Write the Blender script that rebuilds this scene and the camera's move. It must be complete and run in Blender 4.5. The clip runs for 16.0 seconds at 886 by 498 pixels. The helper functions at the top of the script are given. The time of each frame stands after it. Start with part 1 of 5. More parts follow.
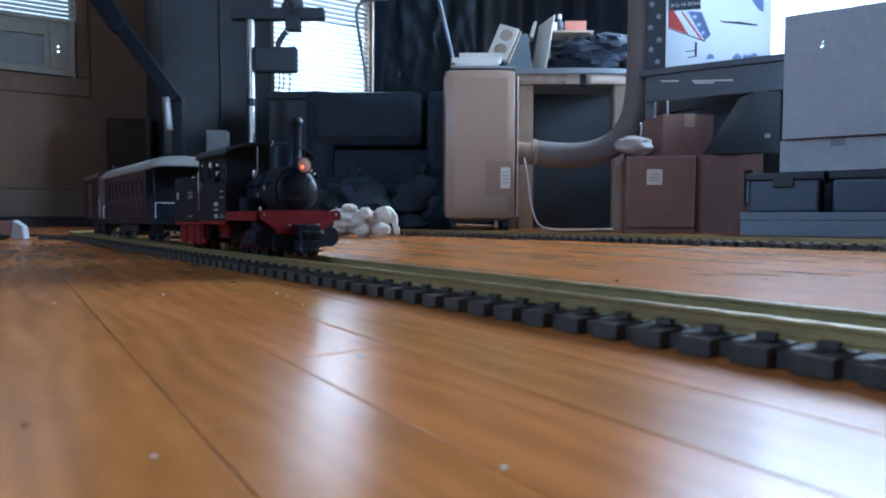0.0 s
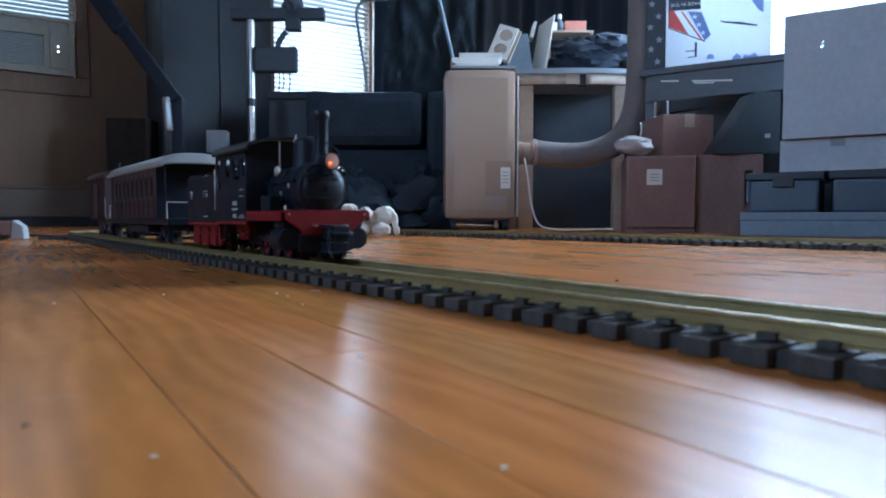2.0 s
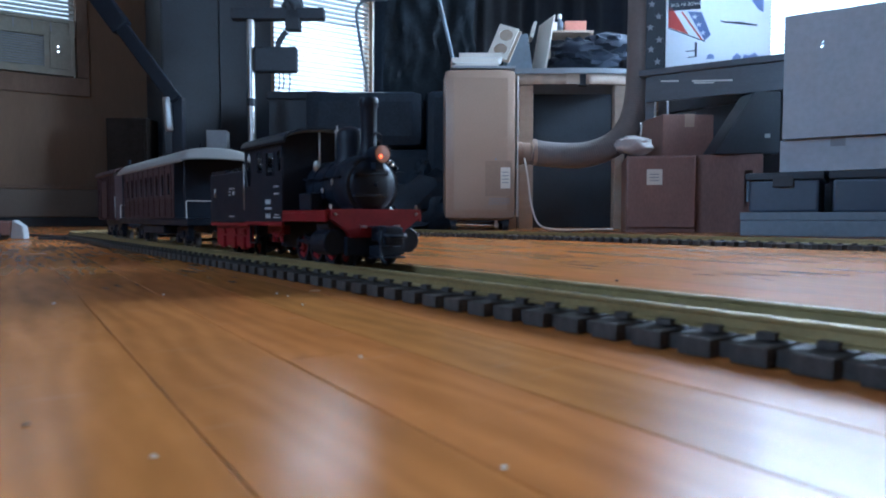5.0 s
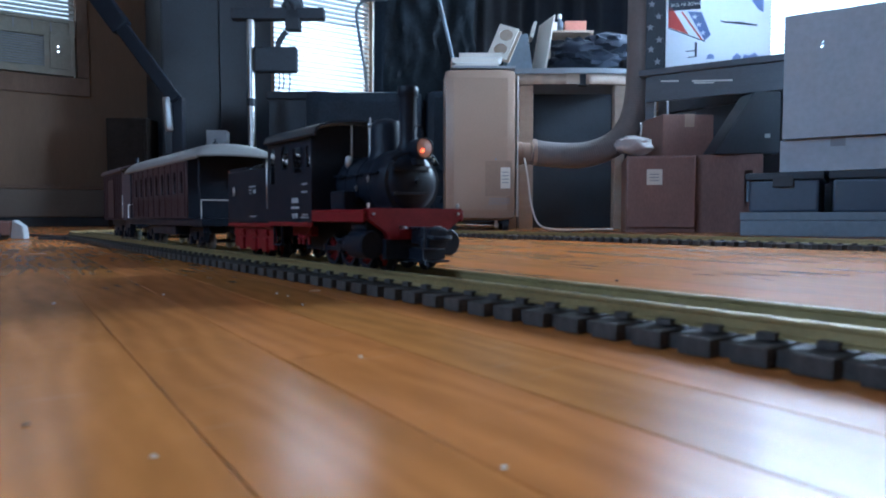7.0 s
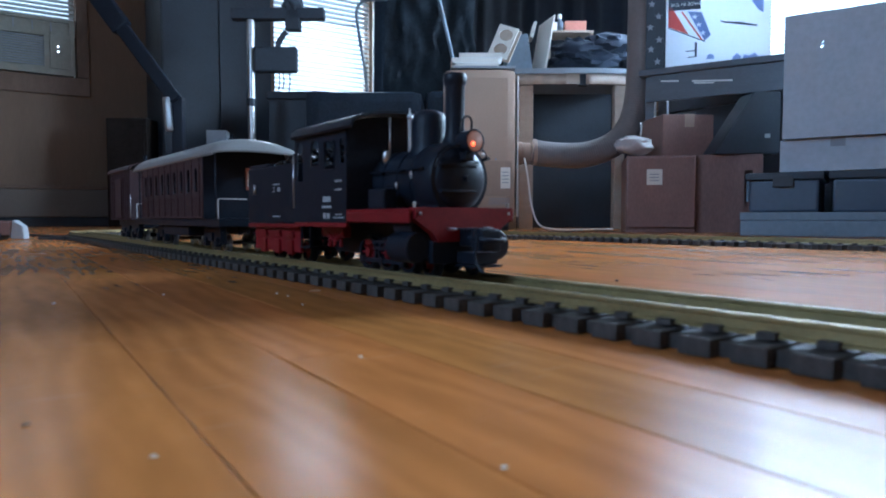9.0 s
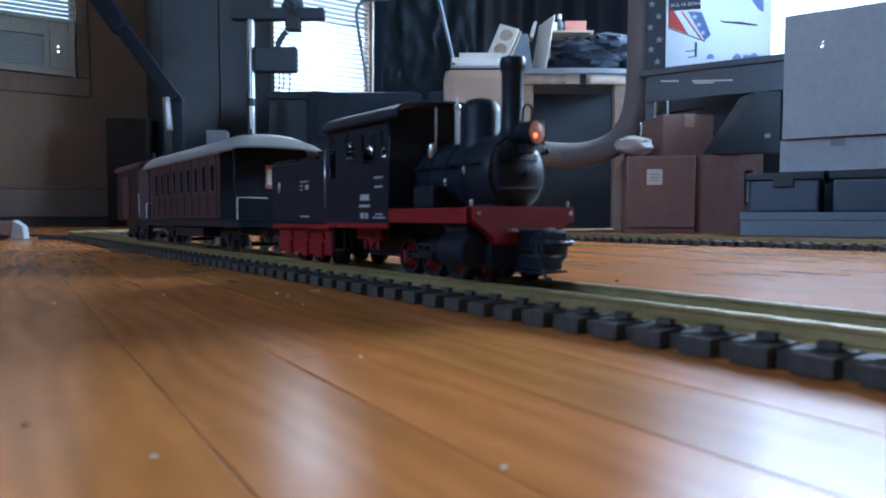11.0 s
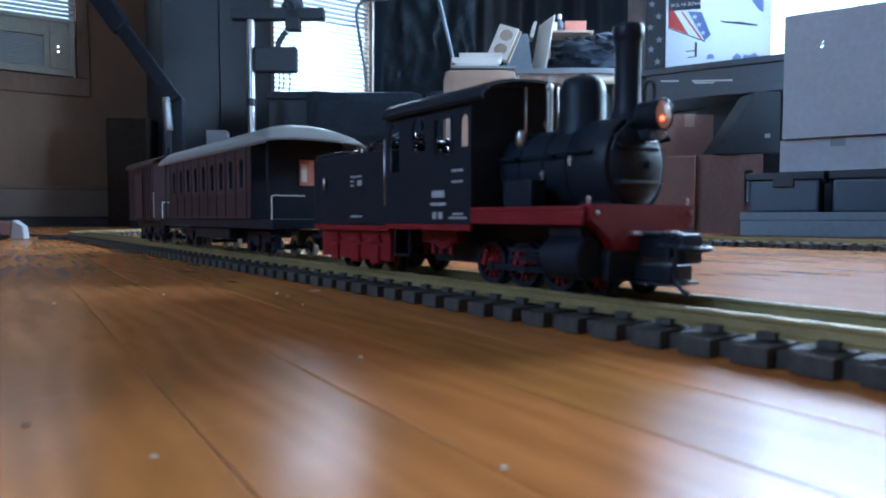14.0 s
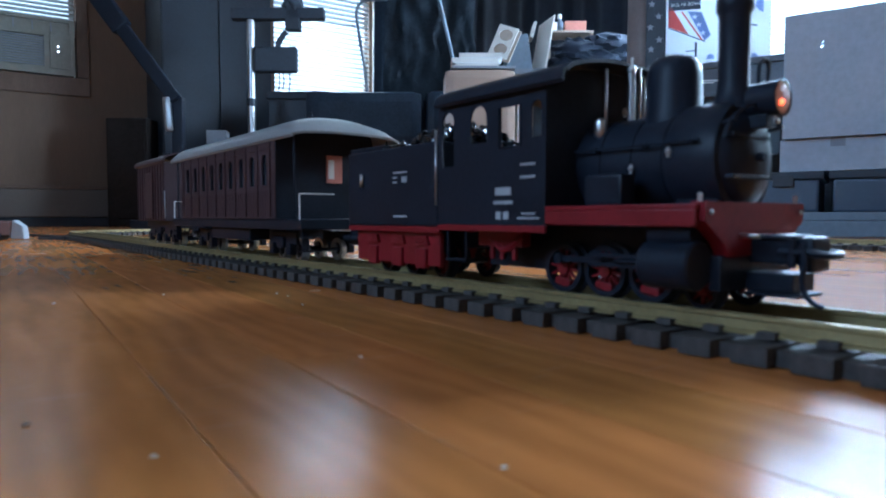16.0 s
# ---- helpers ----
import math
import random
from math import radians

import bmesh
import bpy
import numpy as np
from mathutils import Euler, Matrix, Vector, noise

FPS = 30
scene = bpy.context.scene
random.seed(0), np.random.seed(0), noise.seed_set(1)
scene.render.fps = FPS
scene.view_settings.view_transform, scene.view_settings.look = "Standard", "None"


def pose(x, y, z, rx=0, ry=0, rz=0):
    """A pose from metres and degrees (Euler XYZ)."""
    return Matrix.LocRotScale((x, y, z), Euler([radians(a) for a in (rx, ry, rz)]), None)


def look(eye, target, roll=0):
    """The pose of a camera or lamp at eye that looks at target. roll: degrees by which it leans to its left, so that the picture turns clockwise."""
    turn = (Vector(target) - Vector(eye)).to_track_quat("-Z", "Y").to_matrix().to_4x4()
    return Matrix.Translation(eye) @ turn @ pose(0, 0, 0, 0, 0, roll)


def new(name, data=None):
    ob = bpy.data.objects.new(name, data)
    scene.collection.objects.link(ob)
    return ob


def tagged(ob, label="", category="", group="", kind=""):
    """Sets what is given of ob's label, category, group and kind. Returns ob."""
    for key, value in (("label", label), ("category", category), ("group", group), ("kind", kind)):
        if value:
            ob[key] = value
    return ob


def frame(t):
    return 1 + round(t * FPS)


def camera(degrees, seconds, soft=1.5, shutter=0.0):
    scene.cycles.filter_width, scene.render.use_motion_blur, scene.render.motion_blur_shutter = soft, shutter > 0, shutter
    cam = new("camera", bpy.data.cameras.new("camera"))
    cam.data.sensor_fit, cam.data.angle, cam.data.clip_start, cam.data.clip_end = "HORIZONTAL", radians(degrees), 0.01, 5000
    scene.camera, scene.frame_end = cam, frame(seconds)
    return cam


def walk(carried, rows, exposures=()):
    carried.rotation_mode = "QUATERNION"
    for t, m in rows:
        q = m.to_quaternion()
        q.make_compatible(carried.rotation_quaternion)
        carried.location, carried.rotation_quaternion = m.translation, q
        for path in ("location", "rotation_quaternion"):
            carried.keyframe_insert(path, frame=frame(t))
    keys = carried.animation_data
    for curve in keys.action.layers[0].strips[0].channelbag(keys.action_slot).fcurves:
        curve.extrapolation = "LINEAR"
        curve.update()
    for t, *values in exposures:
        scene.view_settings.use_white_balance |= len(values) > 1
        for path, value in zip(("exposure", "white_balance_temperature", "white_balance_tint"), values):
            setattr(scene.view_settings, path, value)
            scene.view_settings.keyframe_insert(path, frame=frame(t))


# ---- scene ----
# camera stands still on the floor, a hand's width above the boards
cam = camera(68, 16.0, soft=1.9)
# a small lens that holds the room sharp and lets the nearest boards and ties go soft
cam.data.dof.use_dof, cam.data.dof.focus_distance, cam.data.dof.aperture_fstop = True, 2.4, 15.0
EYE = pose(0, 0, 0.0624, 90 - 2.832, 0, -33.5)
walk(cam, [(0.0, EYE), (16.0, EYE)], exposures=[(0.0, 0.7, 4800, 5), (10.0, 0.78, 4760, 5), (16.0, 0.9, 4680, 4)])

# ---- world and light ----
world = bpy.data.worlds.new("world")
scene.world = world
world.use_nodes = True
wn = world.node_tree.nodes
sky = wn.new("ShaderNodeTexSky")
sky.sky_type, sky.sun_disc = "NISHITA", False
sky.sun_elevation, sky.sun_rotation = radians(38), radians(70)
world.node_tree.links.new(sky.outputs[0], wn["Background"].inputs[0])
wn["Background"].inputs[1].default_value = 0.12


def window_and_fill_light(name, eye, target, wide, high, watts, colour):
    lamp = bpy.data.lights.new(name, "AREA")
    lamp.shape, lamp.size, lamp.size_y = "RECTANGLE", wide, high
    lamp.energy, lamp.color = watts, colour
    ob = new(name, lamp)
    ob.matrix_world = look(eye, target)
    return ob


BACK, RIGHT, LEFT, FRONT, TOP = 4.94, 3.0, -1.9, -1.6, 2.42
window_and_fill_light("window_and_fill_light", (2.14, BACK + 0.16, 1.66), (2.14, 0, 1.66), 0.72, 1.24, 38, (1.0, 0.99, 0.92))
window_and_fill_light("window_and_fill_light", (-0.03, BACK + 0.16, 1.62), (-0.03, 0, 1.62), 0.8, 0.5, 3.5, (1.0, 0.98, 0.86))
window_and_fill_light("window_and_fill_light", (RIGHT + 0.16, 1.6, 1.45), (0, 1.6, 1.45), 1.6, 1.4, 122, (0.9, 0.96, 1.0))
window_and_fill_light("window_and_fill_light", (RIGHT + 0.16, 0.34, 1.22), (0, 0.34, 1.22), 1.0, 0.6, 105, (0.9, 0.98, 1.0))
# added cool fill from the west side; no window is known there
window_and_fill_light("window_and_fill_light", (LEFT - 0.16, 0.3, 1.4), (0.0, 0.3, 1.4), 1.4, 1.1, 34, (0.7, 0.85, 1.0))


# ---- materials ----
def mat(name, colour, rough=0.6, metal=0.0, vary=0.12, scale=6.0, bump=0.15, fine=60.0, stretch=(1, 1, 1), coat=0.0, glow=None, rand=0.0, spec=0.5, rvar=0.1):
    m = bpy.data.materials.new(name)
    m.use_nodes = True
    nt = m.node_tree
    n, k = nt.nodes, nt.links
    b = n["Principled BSDF"]
    b.inputs["Metallic"].default_value = metal
    b.inputs["Coat Weight"].default_value = coat
    b.inputs["Coat Roughness"].default_value = 0.12
    b.inputs["Specular IOR Level"].default_value = spec
    tc, mp = n.new("ShaderNodeTexCoord"), n.new("ShaderNodeMapping")
    mp.inputs["Scale"].default_value = stretch
    k.new(tc.outputs["Object"], mp.inputs["Vector"])
    if rand:
        own, shift = n.new("ShaderNodeObjectInfo"), n.new("ShaderNodeVectorMath")
        shift.operation = "SCALE"
        shift.inputs[0].default_value = (37, 11, 23)
        k.new(own.outputs["Random"], shift.inputs["Scale"])
        k.new(shift.outputs[0], mp.inputs["Location"])
    big, small = n.new("ShaderNodeTexNoise"), n.new("ShaderNodeTexNoise")
    big.inputs["Scale"].default_value, small.inputs["Scale"].default_value = scale, fine
    big.inputs["Detail"].default_value = small.inputs["Detail"].default_value = 4
    for t in (big, small):
        k.new(mp.outputs[0], t.inputs["Vector"])
    mix = n.new("ShaderNodeMath")
    mix.operation = "ADD"
    k.new(big.outputs[0], mix.inputs[0])
    k.new(small.outputs[0], mix.inputs[1])
    last = mix
    if rand:
        info, mul, add = n.new("ShaderNodeObjectInfo"), n.new("ShaderNodeMath"), n.new("ShaderNodeMath")
        mul.operation, add.operation = "MULTIPLY_ADD", "ADD"
        mul.inputs[1].default_value, mul.inputs[2].default_value = rand, -rand / 2
        k.new(info.outputs["Random"], mul.inputs[0])
        k.new(mix.outputs[0], add.inputs[0])
        k.new(mul.outputs[0], add.inputs[1])
        last = add
    ramp = n.new("ShaderNodeMapRange")
    ramp.inputs["From Min"].default_value, ramp.inputs["From Max"].default_value = 0.6, 1.4
    ramp.inputs["To Min"].default_value, ramp.inputs["To Max"].default_value = 1 - vary, 1 + vary
    k.new(last.outputs[0], ramp.inputs["Value"])
    col = n.new("ShaderNodeVectorMath")
    col.operation = "SCALE"
    col.inputs[0].default_value = colour
    k.new(ramp.outputs[0], col.inputs["Scale"])
    k.new(col.outputs[0], b.inputs["Base Color"])
    rr = n.new("ShaderNodeMapRange")
    rr.inputs["To Min"].default_value, rr.inputs["To Max"].default_value = max(rough - rvar, 0.03), min(rough + rvar, 1)
    k.new(big.outputs[0], rr.inputs["Value"])
    k.new(rr.outputs[0], b.inputs["Roughness"])
    if bump:
        bp = n.new("ShaderNodeBump")
        bp.inputs["Strength"].default_value, bp.inputs["Distance"].default_value = bump, 0.002
        k.new(small.outputs[0], bp.inputs["Height"])
        k.new(bp.outputs[0], b.inputs["Normal"])
    if glow:
        b.inputs["Emission Color"].default_value = (*glow[:3], 1)
        b.inputs["Emission Strength"].default_value = glow[3]
    return m


M_BOARD = mat("oak_board", (0.39, 0.156, 0.036), 0.235, vary=0.2, scale=7, fine=30, bump=0.01, stretch=(3, 0.7, 1), rand=0.3, spec=0.08, rvar=0.015)


def worn_lacquer(m):
    """Cathedral grain, short pale scratches, dulled patches and a slight waviness of the lacquer."""
    nt = m.node_tree
    n, k = nt.nodes, nt.links
    b = n["Principled BSDF"]
    colour, rough, bump = (b.inputs[i].links[0].from_socket for i in ("Base Color", "Roughness", "Normal"))
    mp = next(x for x in n if x.bl_idname == "ShaderNodeMapping")
    grain = n.new("ShaderNodeTexWave")
    grain.wave_type, grain.bands_direction = "BANDS", "X"
    for key, v in (("Scale", 6.0), ("Distortion", 14.0), ("Detail", 2.0), ("Detail Scale", 0.8)):
        grain.inputs[key].default_value = v
    k.new(mp.outputs[0], grain.inputs["Vector"])
    shade = n.new("ShaderNodeMapRange")
    shade.inputs["To Min"].default_value, shade.inputs["To Max"].default_value = 0.9, 1.04
    k.new(grain.outputs["Fac"], shade.inputs["Value"])
    grained = n.new("ShaderNodeVectorMath")
    grained.operation = "SCALE"
    k.new(colour, grained.inputs[0])
    k.new(shade.outputs[0], grained.inputs["Scale"])
    # some boards are redder than others
    own, hue = n.new("ShaderNodeObjectInfo"), n.new("ShaderNodeMix")
    hue.data_type, hue.blend_type = "RGBA", "MULTIPLY"
    hue.inputs[7].default_value = (1.03, 0.92, 1.0, 1)
    k.new(own.outputs["Random"], hue.inputs[0])
    k.new(grained.outputs[0], hue.inputs[6])
    geo = n.new("ShaderNodeNewGeometry")
    masks = []
    for turn, size, low in ((0.5, (26, 230, 1), 0.70), (-0.7, (30, 260, 1), 0.71), (1.35, (22, 240, 1), 0.71)):
        place, streak, cut = n.new("ShaderNodeMapping"), n.new("ShaderNodeTexNoise"), n.new("ShaderNodeMapRange")
        place.inputs["Rotation"].default_value = (0, 0, turn)
        place.inputs["Scale"].default_value = size
        streak.inputs["Scale"].default_value, streak.inputs["Detail"].default_value = 1.0, 1.0
        cut.inputs["From Min"].default_value, cut.inputs["From Max"].default_value = low, low + 0.06
        k.new(geo.outputs["Position"], place.inputs["Vector"])
        k.new(place.outputs[0], streak.inputs["Vector"])
        k.new(streak.outputs[0], cut.inputs["Value"])
        masks.append(cut)
    both = masks[0]
    for other in masks[1:]:
        most = n.new("ShaderNodeMath")
        most.operation = "MAXIMUM"
        k.new(both.outputs[0], most.inputs[0])
        k.new(other.outputs[0], most.inputs[1])
        both = most
    faint = n.new("ShaderNodeMath")
    faint.operation = "MULTIPLY"
    faint.inputs[1].default_value = 0.08
    k.new(both.outputs[0], faint.inputs[0])
    worn = n.new("ShaderNodeMix")
    worn.data_type = "RGBA"
    worn.inputs[7].default_value = (0.62, 0.47, 0.34, 1)
    k.new(faint.outputs[0], worn.inputs[0])
    k.new(hue.outputs[2], worn.inputs[6])
    k.new(worn.outputs[2], b.inputs["Base Color"])
    patch, dull, total = n.new("ShaderNodeTexNoise"), n.new("ShaderNodeMapRange"), n.new("ShaderNodeMath")
    patch.inputs["Scale"].default_value, patch.inputs["Detail"].default_value = 6.0, 2.0
    k.new(geo.outputs["Position"], patch.inputs["Vector"])
    dull.inputs["From Min"].default_value, dull.inputs["From Max"].default_value = 0.15, 0.85
    dull.inputs["To Min"].default_value, dull.inputs["To Max"].default_value = -0.02, 0.05
    k.new(patch.outputs[0], dull.inputs["Value"])
    total.operation = "ADD"
    k.new(rough, total.inputs[0])
    k.new(dull.outputs[0], total.inputs[1])
    k.new(total.outputs[0], b.inputs["Roughness"])
    swell, wave = n.new("ShaderNodeTexNoise"), n.new("ShaderNodeBump")
    swell.inputs["Scale"].default_value, swell.inputs["Detail"].default_value = 34.0, 2.0
    k.new(geo.outputs["Position"], swell.inputs["Vector"])
    wave.inputs["Strength"].default_value, wave.inputs["Distance"].default_value = 0.06, 0.0016
    k.new(swell.outputs[0], wave.inputs["Height"])
    k.new(bump, wave.inputs["Normal"])
    k.new(wave.outputs[0], b.inputs["Normal"])


worn_lacquer(M_BOARD)
M_GAP = mat("board_gap", (0.11, 0.058, 0.03), 0.8)
M_WALL = mat("tan_panelling", (0.185, 0.122, 0.078), 0.65, vary=0.12, scale=3, fine=40, bump=0.1, stretch=(4, 4, 0.4))
M_CEIL = mat("ceiling_paint", (0.5, 0.48, 0.45), 0.9, vary=0.04)
M_TRIM = mat("brown_trim", (0.16, 0.10, 0.065), 0.5, vary=0.25, scale=8, stretch=(4, 4, 1))
M_HEAT = mat("heater_paint", (0.16, 0.13, 0.105), 0.5, vary=0.08)
M_WAC = mat("aged_grey_plastic", (0.26, 0.25, 0.205), 0.55, vary=0.15, scale=5)
M_BRASS = mat("weathered_brass", (0.31, 0.25, 0.115), 0.5, metal=0.6, vary=0.25, scale=30, fine=300, bump=0.1)
M_TIE = mat("brown_plastic_tie", (0.07, 0.061, 0.056), 0.7, vary=0.35, scale=90, fine=600, bump=0.5, stretch=(3, 0.6, 1), spec=0.2)
M_BLACK = mat("black_paint", (0.0125, 0.0155, 0.024), 0.42, vary=0.25, scale=40, fine=300, bump=0.05, spec=0.16)
M_DARK = mat("black_plastic", (0.026, 0.033, 0.045), 0.55, vary=0.25, scale=8, fine=90)
M_RED = mat("red_paint", (0.17, 0.009, 0.014), 0.42, vary=0.25, scale=40, fine=300, bump=0.05, spec=0.3)
M_COACH = mat("oxide_red_coach", (0.045, 0.021, 0.024), 0.55, vary=0.25, scale=30, fine=250)
M_ROOF = mat("grey_roof_paint", (0.2, 0.197, 0.195), 0.36, vary=0.1, scale=30, fine=300)
M_STEEL = mat("bright_steel", (0.5, 0.5, 0.5), 0.36, metal=1.0, vary=0.15, scale=40)
M_WHITE = mat("white_plastic", (0.75, 0.73, 0.70), 0.4, vary=0.06)
M_PANEL = mat("tan_plastic", (0.3, 0.213, 0.16), 0.5, vary=0.1)
M_CREAM = mat("cream_plastic", (0.37, 0.265, 0.2), 0.4, vary=0.07, scale=4, fine=120, bump=0.06)
M_PAPER = mat("paper", (0.72, 0.68, 0.62), 0.85, vary=0.08)
M_MARK = mat("white_lettering", (0.36, 0.37, 0.38), 0.6)
M_COAL = mat("glossy_coal", (0.012, 0.012, 0.014), 0.12, vary=0.4, scale=80)
M_LENS = mat("amber_lens", (0.5, 0.33, 0.275), 0.35, vary=0.05, glow=(1.0, 0.32, 0.16, 0.03))
M_BULB = mat("glowing_bulb", (0.9, 0.3, 0.1), 0.3, glow=(1.0, 0.09, 0.02, 3.0))
M_WOODL = mat("pale_desk_wood", (0.38, 0.3, 0.235), 0.5, vary=0.18, scale=5, stretch=(1, 1, 6))
M_WOODB = mat("red_brown_cabinet", (0.22, 0.125, 0.105), 0.5, vary=0.25, scale=4, stretch=(3, 3, 1))
M_CARD = mat("grey_board", (0.43, 0.48, 0.55), 0.85, vary=0.12)
M_NAVY = mat("navy_cloth", (0.021, 0.028, 0.046), 0.85, vary=0.35, scale=14, fine=160, bump=0.4)
M_LEATHER = mat("black_leather", (0.018, 0.026, 0.039), 0.55, vary=0.4, scale=9, fine=90, bump=0.35, spec=0.2)
M_PLUSH = mat("white_plush", (0.62, 0.58, 0.53), 0.95, vary=0.15, scale=30, fine=320, bump=1.0)
M_HOSE = mat("grey_duct", (0.18, 0.155, 0.148), 0.6, vary=0.12)
M_BAG = mat("pale_thin_plastic", (0.42, 0.38, 0.37), 0.45, vary=0.15, scale=25, fine=140, bump=0.5)
M_ORANGE = mat("orange_card", (0.5, 0.19, 0.13), 0.6, vary=0.15)
M_BLUEGREY = mat("grey_blue_plastic", (0.19, 0.23, 0.28), 0.5, vary=0.15)
M_TABLE = mat("dark_stained_wood", (0.09, 0.095, 0.11), 0.5, vary=0.25, scale=5, stretch=(6, 1, 6))
M_BINS = mat("dark_blue_plastic", (0.05, 0.07, 0.11), 0.4, vary=0.15, scale=6)
M_FELT = mat("dark_brown_felt", (0.03, 0.024, 0.021), 0.95, vary=0.3, scale=12, spec=0.1)
M_WRAP = mat("creased_plastic", (0.022, 0.03, 0.04), 0.6, vary=0.4, scale=7, fine=50, bump=0.5, spec=0.25)
M_GREY = mat("grey_plastic", (0.25, 0.27, 0.30), 0.5, vary=0.12)
M_GLASS = mat("dark_coach_glass", (0.02, 0.02, 0.025), 0.08, vary=0.05, bump=0)
M_HAZE = mat("bright_haze", (0.8, 0.85, 0.9), 0.9, vary=0.05, glow=(0.9, 0.97, 1.0, 0.85))
M_LED = mat("led", (0.9, 0.9, 0.9), 0.4, glow=(1, 1, 1, 6))


def thin(name, colour, share):
    """Paper or blind slat that lets part of the light through."""
    m = mat(name, colour, 0.6, vary=0.06)
    nt = m.node_tree
    n, k = nt.nodes, nt.links
    tl, mx = n.new("ShaderNodeBsdfTranslucent"), n.new("ShaderNodeMixShader")
    tl.inputs[0].default_value = (*colour, 1)
    mx.inputs[0].default_value = share
    k.new(n["Principled BSDF"].outputs[0], mx.inputs[1])
    k.new(tl.outputs[0], mx.inputs[2])
    k.new(mx.outputs[0], n["Material Output"].inputs[0])
    return m


M_SLAT = thin("blind_slat", (0.42, 0.45, 0.46), 0.12)
M_BAGW = thin("white_paper_sheet", (0.85, 0.87, 0.9), 0.6)
M_BAGR = thin("red_print", (0.78, 0.2, 0.18), 0.6)
M_BAGB = thin("blue_print", (0.36, 0.43, 0.66), 0.6)
M_BAGT = thin("tan_sheet", (0.5, 0.4, 0.33), 0.4)
M_BAGD = thin("dark_print", (0.08, 0.09, 0.12), 0.3)


# ---- mesh tools ----
def bx(bm, x0, x1, y0, y1, z0, z1, bevel=0.0, m=None):
    r = bmesh.ops.create_cube(bm, size=1, matrix=Matrix.LocRotScale(((x0 + x1) / 2, (y0 + y1) / 2, (z0 + z1) / 2), None, (abs(x1 - x0), abs(y1 - y0), abs(z1 - z0))))
    vs = r["verts"]
    if bevel:
        es = list({e for v in vs for e in v.link_edges})
        out = bmesh.ops.bevel(bm, geom=es, offset=bevel, segments=2, profile=0.6, affect="EDGES")
        vs = list({v for f in out["faces"] for v in f.verts} | {v for v in vs if v.is_valid})
    if m:
        bmesh.ops.transform(bm, matrix=m, verts=vs)
    return bm


def rod(bm, a, b, r0, r1=None, seg=16):
    a, b = Vector(a), Vector(b)
    m = Matrix.Translation((a + b) / 2) @ (b - a).to_track_quat("Z", "Y").to_matrix().to_4x4()
    bmesh.ops.create_cone(bm, cap_ends=True, segments=seg, radius1=r0, radius2=r0 if r1 is None else r1, depth=(b - a).length, matrix=m)
    return bm


def ball(bm, c, r, squash=(1, 1, 1), sub=2, m=None):
    t = Matrix.LocRotScale(c, None, Vector(squash))
    bmesh.ops.create_icosphere(bm, subdivisions=sub, radius=r, matrix=(m @ t) if m else t)
    return bm


def lathe(bm, profile, base, axis="Z", seg=24):
    """profile: (radius, height) pairs turned about an axis through base."""
    turn = {"Z": Matrix.Identity(4), "X": Matrix.Rotation(radians(90), 4, "Y"), "Y": Matrix.Rotation(radians(-90), 4, "X")}[axis]
    m = Matrix.Translation(base) @ turn
    rings = [[bm.verts.new(m @ Vector((r * math.cos(2 * math.pi * i / seg), r * math.sin(2 * math.pi * i / seg), z))) for i in range(seg)] for r, z in profile]
    for p, q in zip(rings, rings[1:]):
        for i in range(seg):
            bm.faces.new((p[i], p[(i + 1) % seg], q[(i + 1) % seg], q[i]))
    bm.faces.new(rings[0][::-1])
    bm.faces.new(rings[-1])
    return bm


def tube(bm, pts, r, seg=8, closed=False):
    """A round tube along points, smoothed by a spline."""
    pts = [Vector(p) for p in pts]
    fine = []
    n = len(pts)
    for i in range(n if closed else n - 1):
        p0, p1, p2, p3 = (pts[(i - 1) % n], pts[i], pts[(i + 1) % n], pts[(i + 2) % n]) if closed else (pts[max(i - 1, 0)], pts[i], pts[i + 1], pts[min(i + 2, n - 1)])
        for j in range(6):
            t = j / 6
            fine.append(0.5 * (2 * p1 + (p2 - p0) * t + (2 * p0 - 5 * p1 + 4 * p2 - p3) * t * t + (3 * p1 - p0 - 3 * p2 + p3) * t ** 3))
    if not closed:
        fine.append(pts[-1])
    rings, nn = [], len(fine)
    side = None
    for i, p in enumerate(fine):
        a, b = (fine[i - 1], fine[(i + 1) % nn]) if closed else (fine[max(i - 1, 0)], fine[min(i + 1, nn - 1)])
        d = (b - a).normalized()
        if side is None:
            side = d.cross(Vector((0, 0, 1)) if abs(d.z) < 0.9 else Vector((1, 0, 0))).normalized()
        side = (side - d * side.dot(d)).normalized()
        up = d.cross(side)
        rings.append([bm.verts.new(p + r * (math.cos(2 * math.pi * k / seg) * side + math.sin(2 * math.pi * k / seg) * up)) for k in range(seg)])
    for i in range(nn if closed else nn - 1):
        p, q = rings[i], rings[(i + 1) % nn]
        for k in range(seg):
            bm.faces.new((p[k], p[(k + 1) % seg], q[(k + 1) % seg], q[k]))
    if not closed:
        bm.faces.new(rings[0][::-1])
        bm.faces.new(rings[-1])
    return bm


